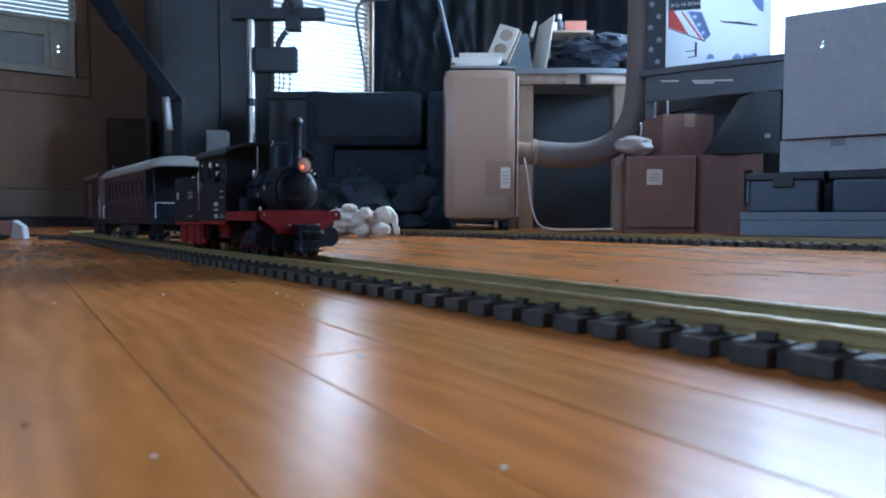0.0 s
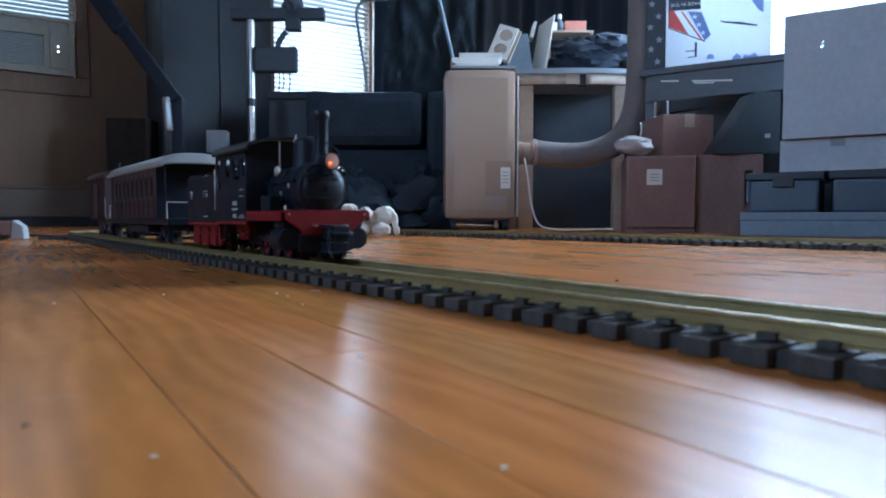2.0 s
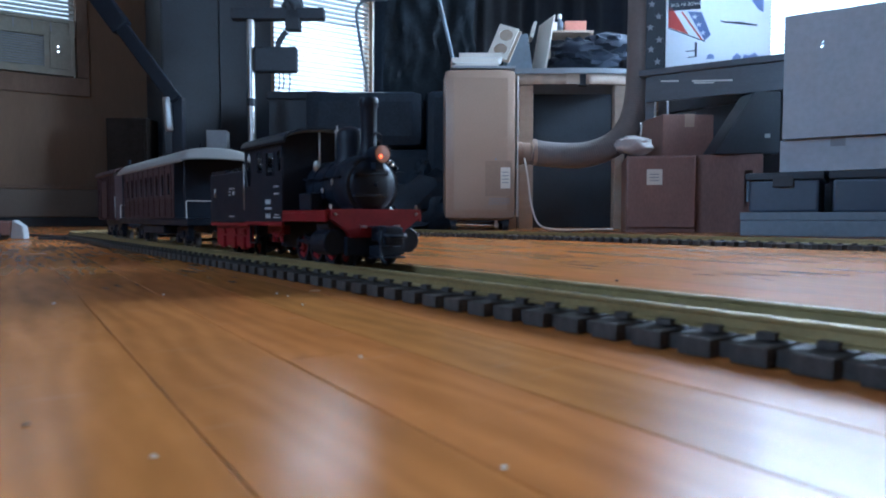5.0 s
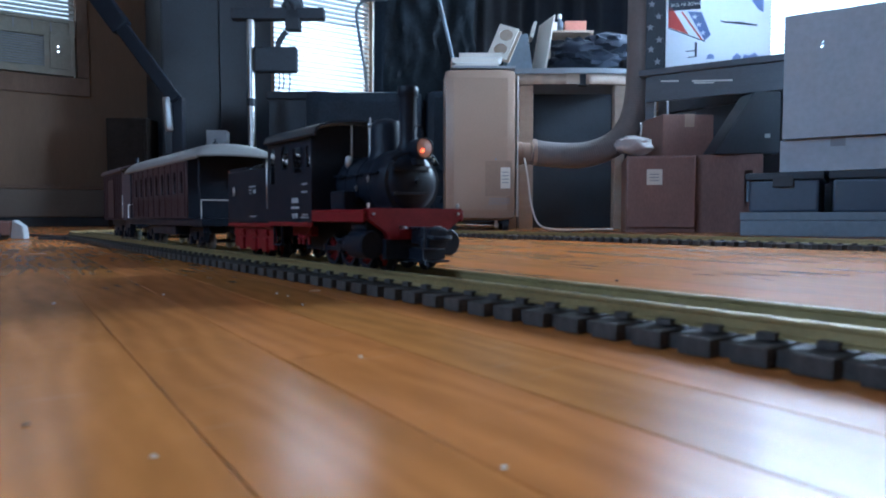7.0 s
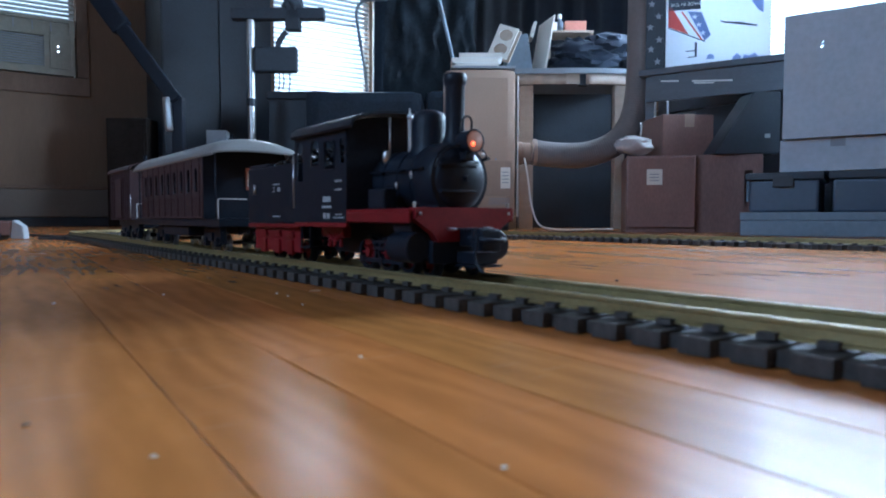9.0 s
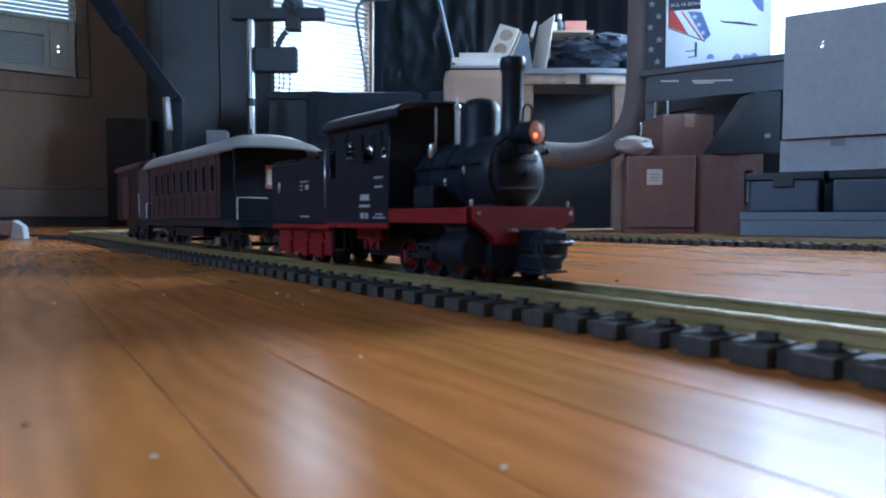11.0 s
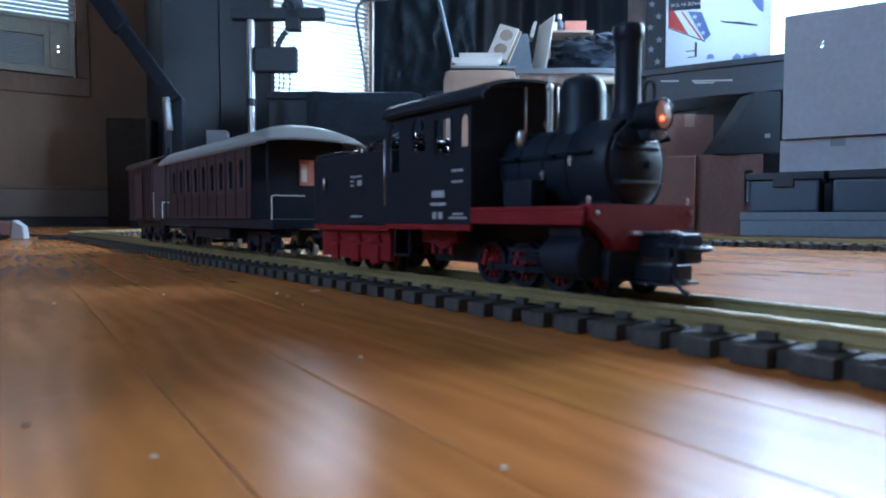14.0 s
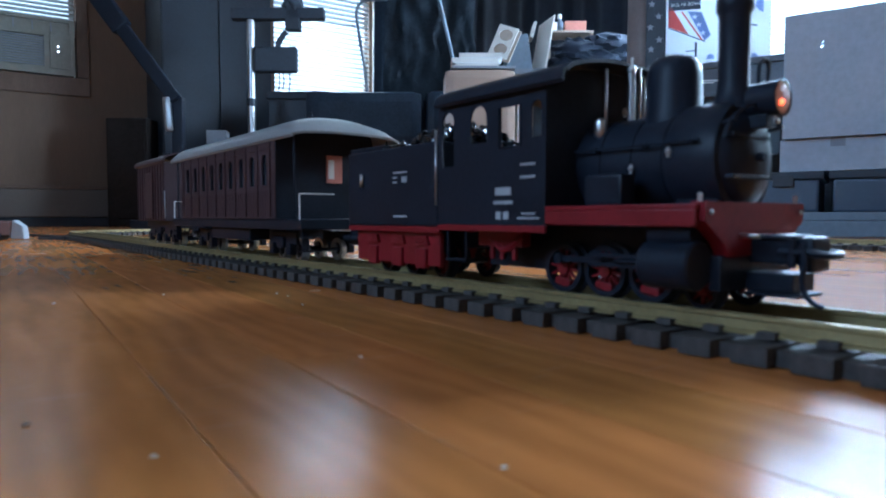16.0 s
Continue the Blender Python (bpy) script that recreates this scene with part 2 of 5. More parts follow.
def corrugated(bm, pts, r, deep, pitch, seg):
    """A hose along points with a rib every pitch metres."""
    pts = [Vector(p) for p in pts]
    fine = []
    for i in range(len(pts) - 1):
        p0, p1, p2, p3 = pts[max(i - 1, 0)], pts[i], pts[i + 1], pts[min(i + 2, len(pts) - 1)]
        for j in range(24):
            t = j / 24
            fine.append(0.5 * (2 * p1 + (p2 - p0) * t + (2 * p0 - 5 * p1 + 4 * p2 - p3) * t * t + (3 * p1 - p0 - 3 * p2 + p3) * t ** 3))
    fine.append(pts[-1])
    far = [0.0]
    for p, q in zip(fine, fine[1:]):
        far.append(far[-1] + (q - p).length)
    rings, i = [], 0
    for n in range(int(far[-1] / (pitch / 4))):
        w = n * pitch / 4
        while far[i + 1] < w:
            i += 1
        p = fine[i].lerp(fine[i + 1], (w - far[i]) / max(far[i + 1] - far[i], 1e-9))
        d = (fine[min(i + 3, len(fine) - 1)] - fine[max(i - 2, 0)]).normalized()
        side = d.cross(Vector((0, 1, 0))).normalized()
        up = d.cross(side)
        k = r + deep * math.cos(n * math.pi / 2)
        rings.append([bm.verts.new(p + k * (math.cos(2 * math.pi * a / seg) * side + math.sin(2 * math.pi * a / seg) * up)) for a in range(seg)])
    for p, q in zip(rings, rings[1:]):
        for a in range(seg):
            bm.faces.new((p[a], p[(a + 1) % seg], q[(a + 1) % seg], q[a]))
    return bm


def plate(bm, outlines, thick, m=None):
    """A flat plate in x and z with holes, thick along y: the first outline is the rim, the others are openings."""
    cu = bpy.data.curves.new("plate", "CURVE")
    cu.dimensions, cu.fill_mode, cu.extrude = "2D", "BOTH", thick / 2
    for o in outlines:
        s = cu.splines.new("POLY")
        s.points.add(len(o) - 1)
        for p, (x, z) in zip(s.points, o):
            p.co = (x, z, 0, 1)
        s.use_cyclic_u = True
    ob = bpy.data.objects.new("plate", cu)
    me = bpy.data.meshes.new_from_object(ob)
    me.transform((m or Matrix.Identity(4)) @ Matrix.Rotation(radians(90), 4, "X"))
    bm.from_mesh(me)
    bmesh.ops.remove_doubles(bm, verts=bm.verts, dist=1e-6)
    bpy.data.objects.remove(ob)
    bpy.data.curves.remove(cu)
    bpy.data.meshes.remove(me)
    return bm


def rect(x0, x1, z0, z1):
    return [(x0, z0), (x1, z0), (x1, z1), (x0, z1)]


def arch(x0, x1, z0, z1, n=8):
    c, r = (x0 + x1) / 2, (x1 - x0) / 2
    return [(x0, z0), (x1, z0)] + [(c + r * math.cos(math.pi * i / n), z1 - r + r * math.sin(math.pi * i / n)) for i in range(n + 1)]


def mesh_of(name, bm, material, smooth=40):
    bmesh.ops.recalc_face_normals(bm, faces=bm.faces)
    me = bpy.data.meshes.new(name)
    bm.to_mesh(me)
    bm.free()
    me.materials.append(material)
    if smooth:
        me.set_sharp_from_angle(angle=radians(smooth))
        me.polygons.foreach_set("use_smooth", [max(abs(c) for c in f.normal) < 0.9999 for f in me.polygons])
    return me


def part(name, bm, material, parent=None, label="", m=None, smooth=40):
    ob = new(name, mesh_of(name, bm, material, smooth))
    ob.parent = parent
    if m:
        ob.matrix_basis = m
    return tagged(ob, label)


def thing(name, m, label, category, group="", kind=""):
    ob = new(name)
    ob.empty_display_size = 0.05
    ob.matrix_basis = m
    return tagged(ob, label, category, group, kind)


def B():
    return bmesh.new()


# ---- the room ----
def wall_with_holes(name, length, holes, m, label):
    """A wall in its own x and z, 0.14 m thick, openings cut right through."""
    ob = part(name, plate(B(), [rect(0, length, 0, TOP)] + [rect(*h) for h in holes], 0.14), M_WALL, None, m=m, smooth=0)
    return tagged(ob, label, "wall", kind="structure")


W1 = (-0.44, 0.40, 0.96, 1.95)
W2 = (1.72, 2.56, 1.0, 2.3)
W3 = (0.8, 2.40, 0.74, 2.15)
W5 = (-0.16, 0.76, 0.92, 1.52)
# unseen opening, added only for the west fill lamp
W_FILL = (-0.4, 1.0, 0.86, 1.95)
wall_north = wall_with_holes("wall_north", RIGHT - LEFT, [(a - LEFT, b - LEFT, c, d) for a, b, c, d in (W1, W2)], pose(LEFT, BACK + 0.07, 0), "tan grooved wood panelling with two windows")
wall_east = wall_with_holes("wall_east", BACK - FRONT, [(BACK - a[1], BACK - a[0], a[2], a[3]) for a in (W3, W5)], pose(RIGHT + 0.07, BACK, 0, 0, 0, -90), "tan wall with two bright windows")
wall_west = wall_with_holes("wall_west", BACK - FRONT, [(W_FILL[0] - FRONT, W_FILL[1] - FRONT, W_FILL[2], W_FILL[3])], pose(LEFT - 0.07, FRONT, 0, 0, 0, 90), "tan wall with an added window out of view")
wall_south = wall_with_holes("wall_south", RIGHT - LEFT, [], pose(LEFT, FRONT - 0.07, 0), "plain tan wall")
ceiling = tagged(part("ceiling", bx(B(), LEFT - 0.1, RIGHT + 0.1, FRONT - 0.1, BACK + 0.1, TOP, TOP + 0.1), M_CEIL), "flat off-white painted ceiling", "ceiling", kind="structure")
floor = tagged(part("floor", bx(B(), LEFT - 0.1, RIGHT + 0.1, FRONT - 0.1, BACK + 0.1, -0.1, -0.0035), M_GAP), "glossy honey-brown oak strip floor", "floor", kind="structure")

# grooves of the panelling: proud strips between narrow joints on the back wall
bm = B()
x = LEFT
while x < RIGHT - 0.02:
    w = random.choice((0.1, 0.15, 0.2))
    x1 = min(x + w, RIGHT)
    spans = [(0.0, TOP)]
    for a, b, c, d in (W1, W2):
        if x1 > a - 0.09 and x < b + 0.09:
            spans = [(0.0, c - 0.12), (d + 0.09, TOP)]
    for c, d in spans:
        bx(bm, x + 0.003, x1 - 0.003, BACK - 0.008, BACK - 0.001, c, d)
    x = x1
part("panel_board", bm, M_WALL, wall_north)


def window(name, m, wide, low, high, label, tilt, pitch=0.028, shut=9.0):
    """A window seen from the room: x along the wall, y into the wall."""
    e = thing(name, m, label, "window", kind="structure")
    f = B()
    for x0, x1, z0, z1 in ((-0.07, 0, low - 0.1, high + 0.07), (wide, wide + 0.07, low - 0.1, high + 0.07), (0, wide, high, high + 0.07), (0, wide, low - 0.1, low)):
        bx(f, x0, x1, -0.022, -0.001, z0, z1, 0.003)
    part("window_frame", f, M_TRIM, e)
    s = B()
    for x0, x1, z0, z1 in ((0.0, 0.03, low, high), (wide - 0.03, wide, low, high), (0.03, wide - 0.03, low, low + 0.03), (0.03, wide - 0.03, high - 0.03, high)):
        bx(s, x0, x1, 0.08, 0.11, z0, z1)
    part("sash", s, M_TRIM, e)
    slat = bx(B(), 0.003, wide - 0.003, -pitch * 0.48, pitch * 0.48, -0.0006, 0.0006)
    me = mesh_of("slat", slat, M_SLAT)
    z = low + 0.02
    while z < high - 0.03:
        o = new("slat", me)
        o.parent = e
        o.matrix_basis = pose(0, 0.045, z, 68 if shut < z < shut + 0.3 else tilt, 0, random.uniform(-0.15, 0.15))
        z += pitch
    part("head_rail", bx(B(), 0.01, wide - 0.01, 0.03, 0.06, high - 0.03, high - 0.005, 0.002), M_WHITE, e)
    return e


window("window_1", pose(W1[0], BACK, 0), W1[1] - W1[0], W1[2] + 0.36, W1[3], "brown-framed window with white slatted blind above the air conditioner", 66)
window("window_2", pose(W2[0], BACK, 0), W2[1] - W2[0], W2[2], W2[3], "window glaring behind a white slatted blind, its middle slats shut", 50, 0.038, 1.62)
window("window_3", pose(RIGHT, W3[1], 0, 0, 0, -90), W3[1] - W3[0], W3[2], W3[3], "wide window glaring behind a white slatted blind", 40)
window("window_5", pose(RIGHT, W5[1], 0, 0, 0, -90), W5[1] - W5[0], W5[2], W5[3], "window with an open white slatted blind", 12)
# added window, out of view, that goes with the west fill lamp
window("fill_window", pose(LEFT, W_FILL[0], 0, 0, 0, 90), W_FILL[1] - W_FILL[0], W_FILL[2], W_FILL[3], "added window out of view for the fill lamp, with a white slatted blind", 12)

# hazy bright sky and far haze outside the windows
for x0, x1, y0, y1 in ((-2.5, 4.2, BACK + 1.6, BACK + 1.62), (RIGHT + 1.6, RIGHT + 1.62, -2.5, BACK + 1.5)):
    tagged(part("backdrop", bx(B(), x0, x1, y0, y1, -0.1, 4.5), M_HAZE), "plain bright hazy sky outside the windows", "backdrop", kind="structure")

# baseboard heater along the back wall
heater = thing("baseboard_heater", pose(LEFT + 0.05, BACK - 0.075, 0), "long cream metal baseboard heater along the panelled wall", "heater", kind="structure")
part("cover", bx(B(), 0, 4.6, 0, 0.062, 0.06, 0.235, 0.006), M_HEAT, heater)
part("top_slot", bx(B(), 0, 4.6, 0.006, 0.064, 0.237, 0.262, 0.002), M_TRIM, heater)
part("foot_channel", bx(B(), 0, 4.6, 0.02, 0.064, 0.0, 0.058), M_DARK, heater)

# ---- the model railway ----
P0, HEAD, SPEED = Vector((0.2795, 0.4534, 0)), -86.156, 0.0313
D0 = Vector((math.cos(radians(HEAD)), math.sin(radians(HEAD)), 0))
RAILTOP = 0.019


def loop_line():
    """The centre line of the oval, anticlockwise from the near straight's front end."""
    near = [P0 + D0 * u for u in np.linspace(0.95, -1.62, 60).tolist()]
    fa, fb = Vector((1.135, 1.92, 0)), Vector((1.345, 0.535, 0))
    fd = (fb - fa).normalized()
    far = [fa + fd * u for u in np.linspace(0, 2.2, 48).tolist()]

    def bend(p, dp, q, dq, k):
        a, b = p + dp * k, q + dq * k
        return [(1 - t) ** 3 * p + 3 * (1 - t) ** 2 * t * a + 3 * (1 - t) * t * t * b + t ** 3 * q for t in np.linspace(0, 1, 40).tolist()[1:-1]]

    rear = bend(near[-1], -D0, far[0], -fd, 0.66)
    front = bend(far[-1], fd, near[0], D0, 0.66)
    return near + rear + far + front


LINE = loop_line()
run = [0.0]
for a, b in zip(LINE, LINE[1:] + LINE[:1]):
    run.append(run[-1] + (b - a).length)


def on_line(s):
    s %= run[-1]
    i = max(j for j in range(len(LINE)) if run[j] <= s)
    a, b = LINE[i], LINE[(i + 1) % len(LINE)]
    t = (s - run[i]) / max(run[i + 1] - run[i], 1e-9)
    return a + (b - a) * t, (b - a).normalized()


track = thing("model_railway_track", pose(0, 0, 0), "brass-railed model track on dark ties in a floor oval", "track")
HEADS = [(-0.0013, 0.0), (-0.0018, 0.0005), (-0.0018, 0.002), (-0.0006, 0.0028), (-0.0006, 0.0068), (-0.0038, 0.0078), (-0.0038, 0.0086), (0.0038, 0.0086), (0.0038, 0.0078), (0.0006, 0.0068), (0.0006, 0.0028), (0.0018, 0.002), (0.0018, 0.0005), (0.0013, 0.0)]
for off in (-0.0243, 0.0243):
    bm = B()
    rings = []
    for i, p in enumerate(LINE):
        d = (LINE[(i + 1) % len(LINE)] - LINE[i - 1]).normalized()
        s = Vector((-d.y, d.x, 0))
        rings.append([bm.verts.new(p + s * (off + y) + Vector((0, 0, RAILTOP - z))) for y, z in HEADS])
    for i in range(len(rings)):
        p, q = rings[i], rings[(i + 1) % len(rings)]
        for k in range(len(HEADS)):
            bm.faces.new((p[k], p[(k + 1) % len(HEADS)], q[(k + 1) % len(HEADS)], q[k]))
    part("rail", bm, M_BRASS, track, smooth=30)
tie = B()
bx(tie, -0.008, 0.008, -0.045, 0.045, 0.0005, 0.0088, 0.0008)
for y in (-0.0243, 0.0243):
    for s in (-1, 1):
        bx(tie, -0.004, 0.004, y + s * 0.0045 - 0.0022, y + s * 0.0045 + 0.0022, 0.0098, 0.0128)
tie_mesh = mesh_of("tie", tie, M_TIE)
web = bx(B(), -0.006, 0.006, -0.0375, 0.0375, 0.0005, 0.0072)
web_mesh = mesh_of("tie_web", web, M_TIE)
count = int(run[-1] / 0.0249)
for i in range(count):
    p, d = on_line((i + 0.2) * run[-1] / count)
    o = new("tie", tie_mesh)
    o.parent = track
    o.matrix_basis = Matrix.LocRotScale(p, Euler((0, 0, math.atan2(d.y, d.x))), None)
    p, d = on_line((i + 0.7) * run[-1] / count)
    if p.x < 0.6 and -0.4 < p.y < 2.2:
        o = new("tie_web", web_mesh)
        o.parent = track
        o.matrix_basis = Matrix.LocRotScale(p, Euler((0, 0, math.atan2(d.y, d.x))), None)


# ---- the train: x forward along the track, z from the floor ----
ROLLERS = []
VEHICLES = []


def wheel_set(parent, x, r, spokes, red, gauge=0.0215, name="wheel"):
    """Two flanged wheels on an axle."""
    e = new("wheel_set")
    e.empty_display_size = 0.01
    e.parent = parent
    e.matrix_basis = pose(x, 0, RAILTOP + r)
    part("axle", rod(B(), (0, -gauge, 0), (0, gauge, 0), 0.002, seg=8), M_BLACK, e)
    for s in (-1, 1):
        y = s * gauge
        bm = B()
        tread = [(r * 0.80, -0.003), (r, -0.003), (r, 0.002), (r + 0.0022, 0.0025), (r + 0.0022, 0.0038), (r * 0.80, 0.0038)]
        seg = 28
        rings = [[bm.verts.new((q * math.cos(2 * math.pi * i / seg), y - s * h * -1 * -1, q * math.sin(2 * math.pi * i / seg))) for i in range(seg)] for q, h in tread]
        for a in range(len(rings)):
            p, q = rings[a], rings[(a + 1) % len(rings)]
            for i in range(seg):
                bm.faces.new((p[i], p[(i + 1) % seg], q[(i + 1) % seg], q[i]))
        part("tyre", bm, M_STEEL if not red else M_BLACK, e)
        bm = B()
        rod(bm, (0, y - 0.003, 0), (0, y + 0.003, 0), r * 0.26, seg=12)
        for i in range(spokes):
            a = 2 * math.pi * i / spokes
            bx(bm, r * 0.2, r * 0.83, y - 0.0012, y + 0.0012, -r * 0.045, r * 0.045, m=Matrix.Rotation(a, 4, "Y"))
        if red:
            bx(bm, -r * 0.75, -r * 0.45, y - 0.0022, y + 0.0022, -r * 0.4, r * 0.4, 0.0005)
        part("spokes", bm, M_RED if red else M_BLACK, e)
    ROLLERS.append((e, x, r))
    return e


def vehicle(name, u, label, category):
    e = thing(name, pose(0, 0, 0), label, category)
    VEHICLES.append((e, u))
    return e


def bar_plate(parent, x, y, z, wide, high, material=None, name="lettering"):
    part(name, bx(B(), x - wide / 2, x + wide / 2, y - 0.0003, y + 0.0003, z - high / 2, z + high / 2), material or M_MARK, parent)


def coupler(parent, x, s):
    bm = B()
    bx(bm, min(x, x + s * 0.03), max(x, x + s * 0.03), -0.006, 0.006, 0.040, 0.045, 0.001)
    tube(bm, [(x + s * 0.012, -0.014, 0.043), (x + s * 0.034, -0.015, 0.043), (x + s * 0.04, 0, 0.043), (x + s * 0.034, 0.015, 0.043), (x + s * 0.012, 0.014, 0.043)], 0.0022, 6)
    bx(bm, x + s * 0.024 - 0.013, x + s * 0.024 + 0.013, -0.008, 0.008, 0.036, 0.0525, 0.002)
    part("coupler", bm, M_BLACK, parent, "black hook and loop coupler")


def locomotive():
    e = vehicle("steam_locomotive", 0.0, "black model steam locomotive with red running boards and spoked wheels", "model locomotive")
    part("frame", bx(B(), -0.15, 0.014, -0.015, 0.015, 0.03, 0.057, 0.001), M_BLACK, e)
    for s in (-1, 1):
        bm = B()
        bx(bm, -0.066, 0.023, s * 0.05, s * 0.026, 0.0655, 0.068, 0.0006)
        bx(bm, -0.066, 0.023, s * 0.05, s * 0.0475, 0.058, 0.0655, 0.0005)
        part("running_board", bm, M_RED, e, "red running board with deep edge")
    bm = B()
    plate(bm, [[(-0.046, 0.069), (-0.046, 0.0605), (-0.03, 0.05), (-0.026, 0.044), (0.026, 0.044), (0.03, 0.05), (0.046, 0.0605), (0.046, 0.069)]], 0.007, Matrix.Translation((0.022, 0, 0)) @ Matrix.Rotation(radians(90), 4, "Z"))
    part("buffer_beam", bm, M_RED, e, "red buffer beam")
    part("front_deck", bx(B(), -0.01, 0.018, -0.0255, 0.0255, 0.0655, 0.0675, 0.0005), M_RED, e)
    for s in (-1, 1):
        bm = B()
        rod(bm, (0.022, s * 0.0445, 0.069), (0.022, s * 0.0445, 0.0715), 0.0011, seg=8)
        ball(bm, (0.022, s * 0.0445, 0.0718), 0.0014)
        ball(bm, (0.0262, s * 0.042, 0.0645), 0.0012)
        part("handrail_post", bm, M_STEEL, e)
    # boiler and smokebox
    bm = B()
    lathe(bm, [(0.0255, -0.066), (0.0255, -0.008)], (0, 0, 0.0905), "X", 36)
    boiler = part("boiler", bm, M_BLACK, e)
    for x in (-0.05, -0.03, -0.012):
        part("band", lathe(B(), [(0.0261, x - 0.001), (0.0261, x + 0.001)], (0, 0, 0.0905), "X", 36), M_BLACK, boiler)
    bm = B()
    lathe(bm, [(0.0275, -0.008), (0.028, -0.007), (0.028, 0.016), (0.027, 0.018), (0.0235, 0.0182), (0.0228, 0.0196), (0.018, 0.0222), (0.01, 0.0240), (0.003, 0.0246)], (0, 0, 0.0905), "X", 36)
    bx(bm, -0.006, 0.016, -0.02, 0.02, 0.0675, 0.08, 0.001)
    part("smokebox", bm, M_BLACK, e)
    bm = B()
    for z in (0.1, 0.081):
        bx(bm, 0.0205, 0.0245, -0.022, 0.012, z - 0.001, z + 0.001, 0.0004)
    rod(bm, (0.024, 0, 0.0905), (0.028, 0, 0.0905), 0.0022, seg=10)
    part("smokebox_fitting", bm, M_BLACK, e)
    bm = tube(B(), [(0.0215, -0.0255, 0.098), (0.0235, -0.022, 0.1065), (0.026, -0.012, 0.1135), (0.026, 0.012, 0.1135), (0.0235, 0.022, 0.1065)], 0.0009, 8)
    for y, z in ((-0.022, 0.1065), (0.0, 0.1145), (0.022, 0.1065)):
        rod(bm, (0.019, y * 0.97, z - 0.001), (0.0255, y, z), 0.0013, seg=10)
    part("front_handrail", bm, M_BLACK, e, "bent handrail over the smokebox")
    bm = ball(B(), (0.0262, 0.011, 0.1118), 0.0019, (0.8, 1.5, 1))
    ball(bm, (0.0252, 0.0165, 0.109), 0.0015)
    part("handrail_joint", bm, M_STEEL, e)
    part("chimney", lathe(B(), [(0.012, 0.114), (0.0095, 0.118), (0.0079, 0.122), (0.0072, 0.128), (0.0074, 0.159), (0.0078, 0.1605), (0.0087, 0.1622), (0.0088, 0.167), (0.0080, 0.169), (0.0058, 0.169), (0.0054, 0.16)], (0.0117, 0, 0), "Z", 28), M_BLACK, e, "tall straight black chimney with a rimmed cap")
    part("steam_dome", lathe(B(), [(0.018, 0.105), (0.0155, 0.113), (0.0142, 0.118), (0.014, 0.136), (0.0132, 0.141), (0.0105, 0.1445), (0.0055, 0.1462), (0.001, 0.1465)], (-0.021, 0, 0), "Z", 32), M_BLACK, e, "glossy rounded black dome")
    bm = B()
    rod(bm, (-0.048, 0, 0.115), (-0.048, 0, 0.142), 0.0022, seg=10)
    ball(bm, (-0.048, 0, 0.144), 0.0028)
    rod(bm, (-0.048, 0, 0.146), (-0.048, 0, 0.151), 0.0008, seg=6)
    part("whistle", bm, M_STEEL, e)
    for s in (-1, 1):
        bm = B()
        tube(bm, [(-0.064, s * 0.0285, 0.098), (-0.03, s * 0.0285, 0.098), (0.012, s * 0.03, 0.098)], 0.0008, 6)
        for x in (-0.05, -0.02, 0.008):
            rod(bm, (x, s * 0.024, 0.098), (x, s * 0.0295, 0.098), 0.0013, seg=8)
        part("handrail", bm, M_BLACK, e)
        bm = B()
        lathe(bm, [(0.0105, -0.004), (0.0115, -0.003), (0.0115, 0.022), (0.0105, 0.023)], (-0.004, s * 0.0385, 0.04), "X", 24)
        lathe(bm, [(0.006, -0.002), (0.0065, -0.001), (0.0065, 0.02), (0.006, 0.021)], (-0.004, s * 0.038, 0.055), "X", 20)
        part("cylinder", bm, M_BLACK, e)
        bm = B()
        bx(bm, -0.046, -0.004, s * 0.036 - 0.001, s * 0.036 + 0.001, 0.0415, 0.0435)
        bx(bm, -0.046, -0.004, s * 0.036 - 0.001, s * 0.036 + 0.001, 0.0365, 0.0385)
        rod(bm, (-0.028, s * 0.0385, 0.04), (-0.006, s * 0.0385, 0.04), 0.0012, seg=8)
        part("slide_bar", bm, M_BLACK, e)
        bm = B()
        ball(bm, (-0.034, s * 0.033, 0.078), 0.007, (1.2, 0.7, 1))
        bx(bm, -0.046, -0.022, s * 0.03, s * 0.042, 0.068, 0.084, 0.002)
        part("air_pump", bm, M_BLACK, e)
    for x, y, z0, z1 in ((-0.0477, 0.007, 0.112, 0.146), (-0.052, 0.017, 0.105, 0.143), (-0.052, -0.017, 0.105, 0.143)):
        part("steam_pipe", rod(B(), (x, y, z0), (x, y, z1), 0.0009, seg=8), M_STEEL, e)
    for x, y, z in ((-0.0845, 0.0, 0.1495), (-0.057, 0.006, 0.1225), (-0.028, -0.0265, 0.087), (-0.005, -0.0285, 0.094)):
        bm = ball(B(), (x, y, z), 0.0016)
        rod(bm, (x, y, z - 0.003), (x, y, z + 0.0022), 0.0009, seg=8)
        part("valve", bm, M_STEEL, e)
    part("safety_valve", lathe(B(), [(0.0016, -0.006), (0.0034, -0.004), (0.0036, 0.0), (0.003, 0.004), (0.0012, 0.0055)], (-0.054, -0.019, 0.111), "Z", 16), M_STEEL, e, "small polished valve casing")
    # headlight on a bracket before the chimney
    bm = B()
    lathe(bm, [(0.0058, 0.02), (0.0078, 0.0215), (0.0082, 0.033), (0.0086, 0.0358), (0.0079, 0.036), (0.0077, 0.033)], (0, 0, 0.1172), "X", 24)
    bx(bm, 0.018, 0.03, -0.004, 0.004, 0.104, 0.11, 0.0006)
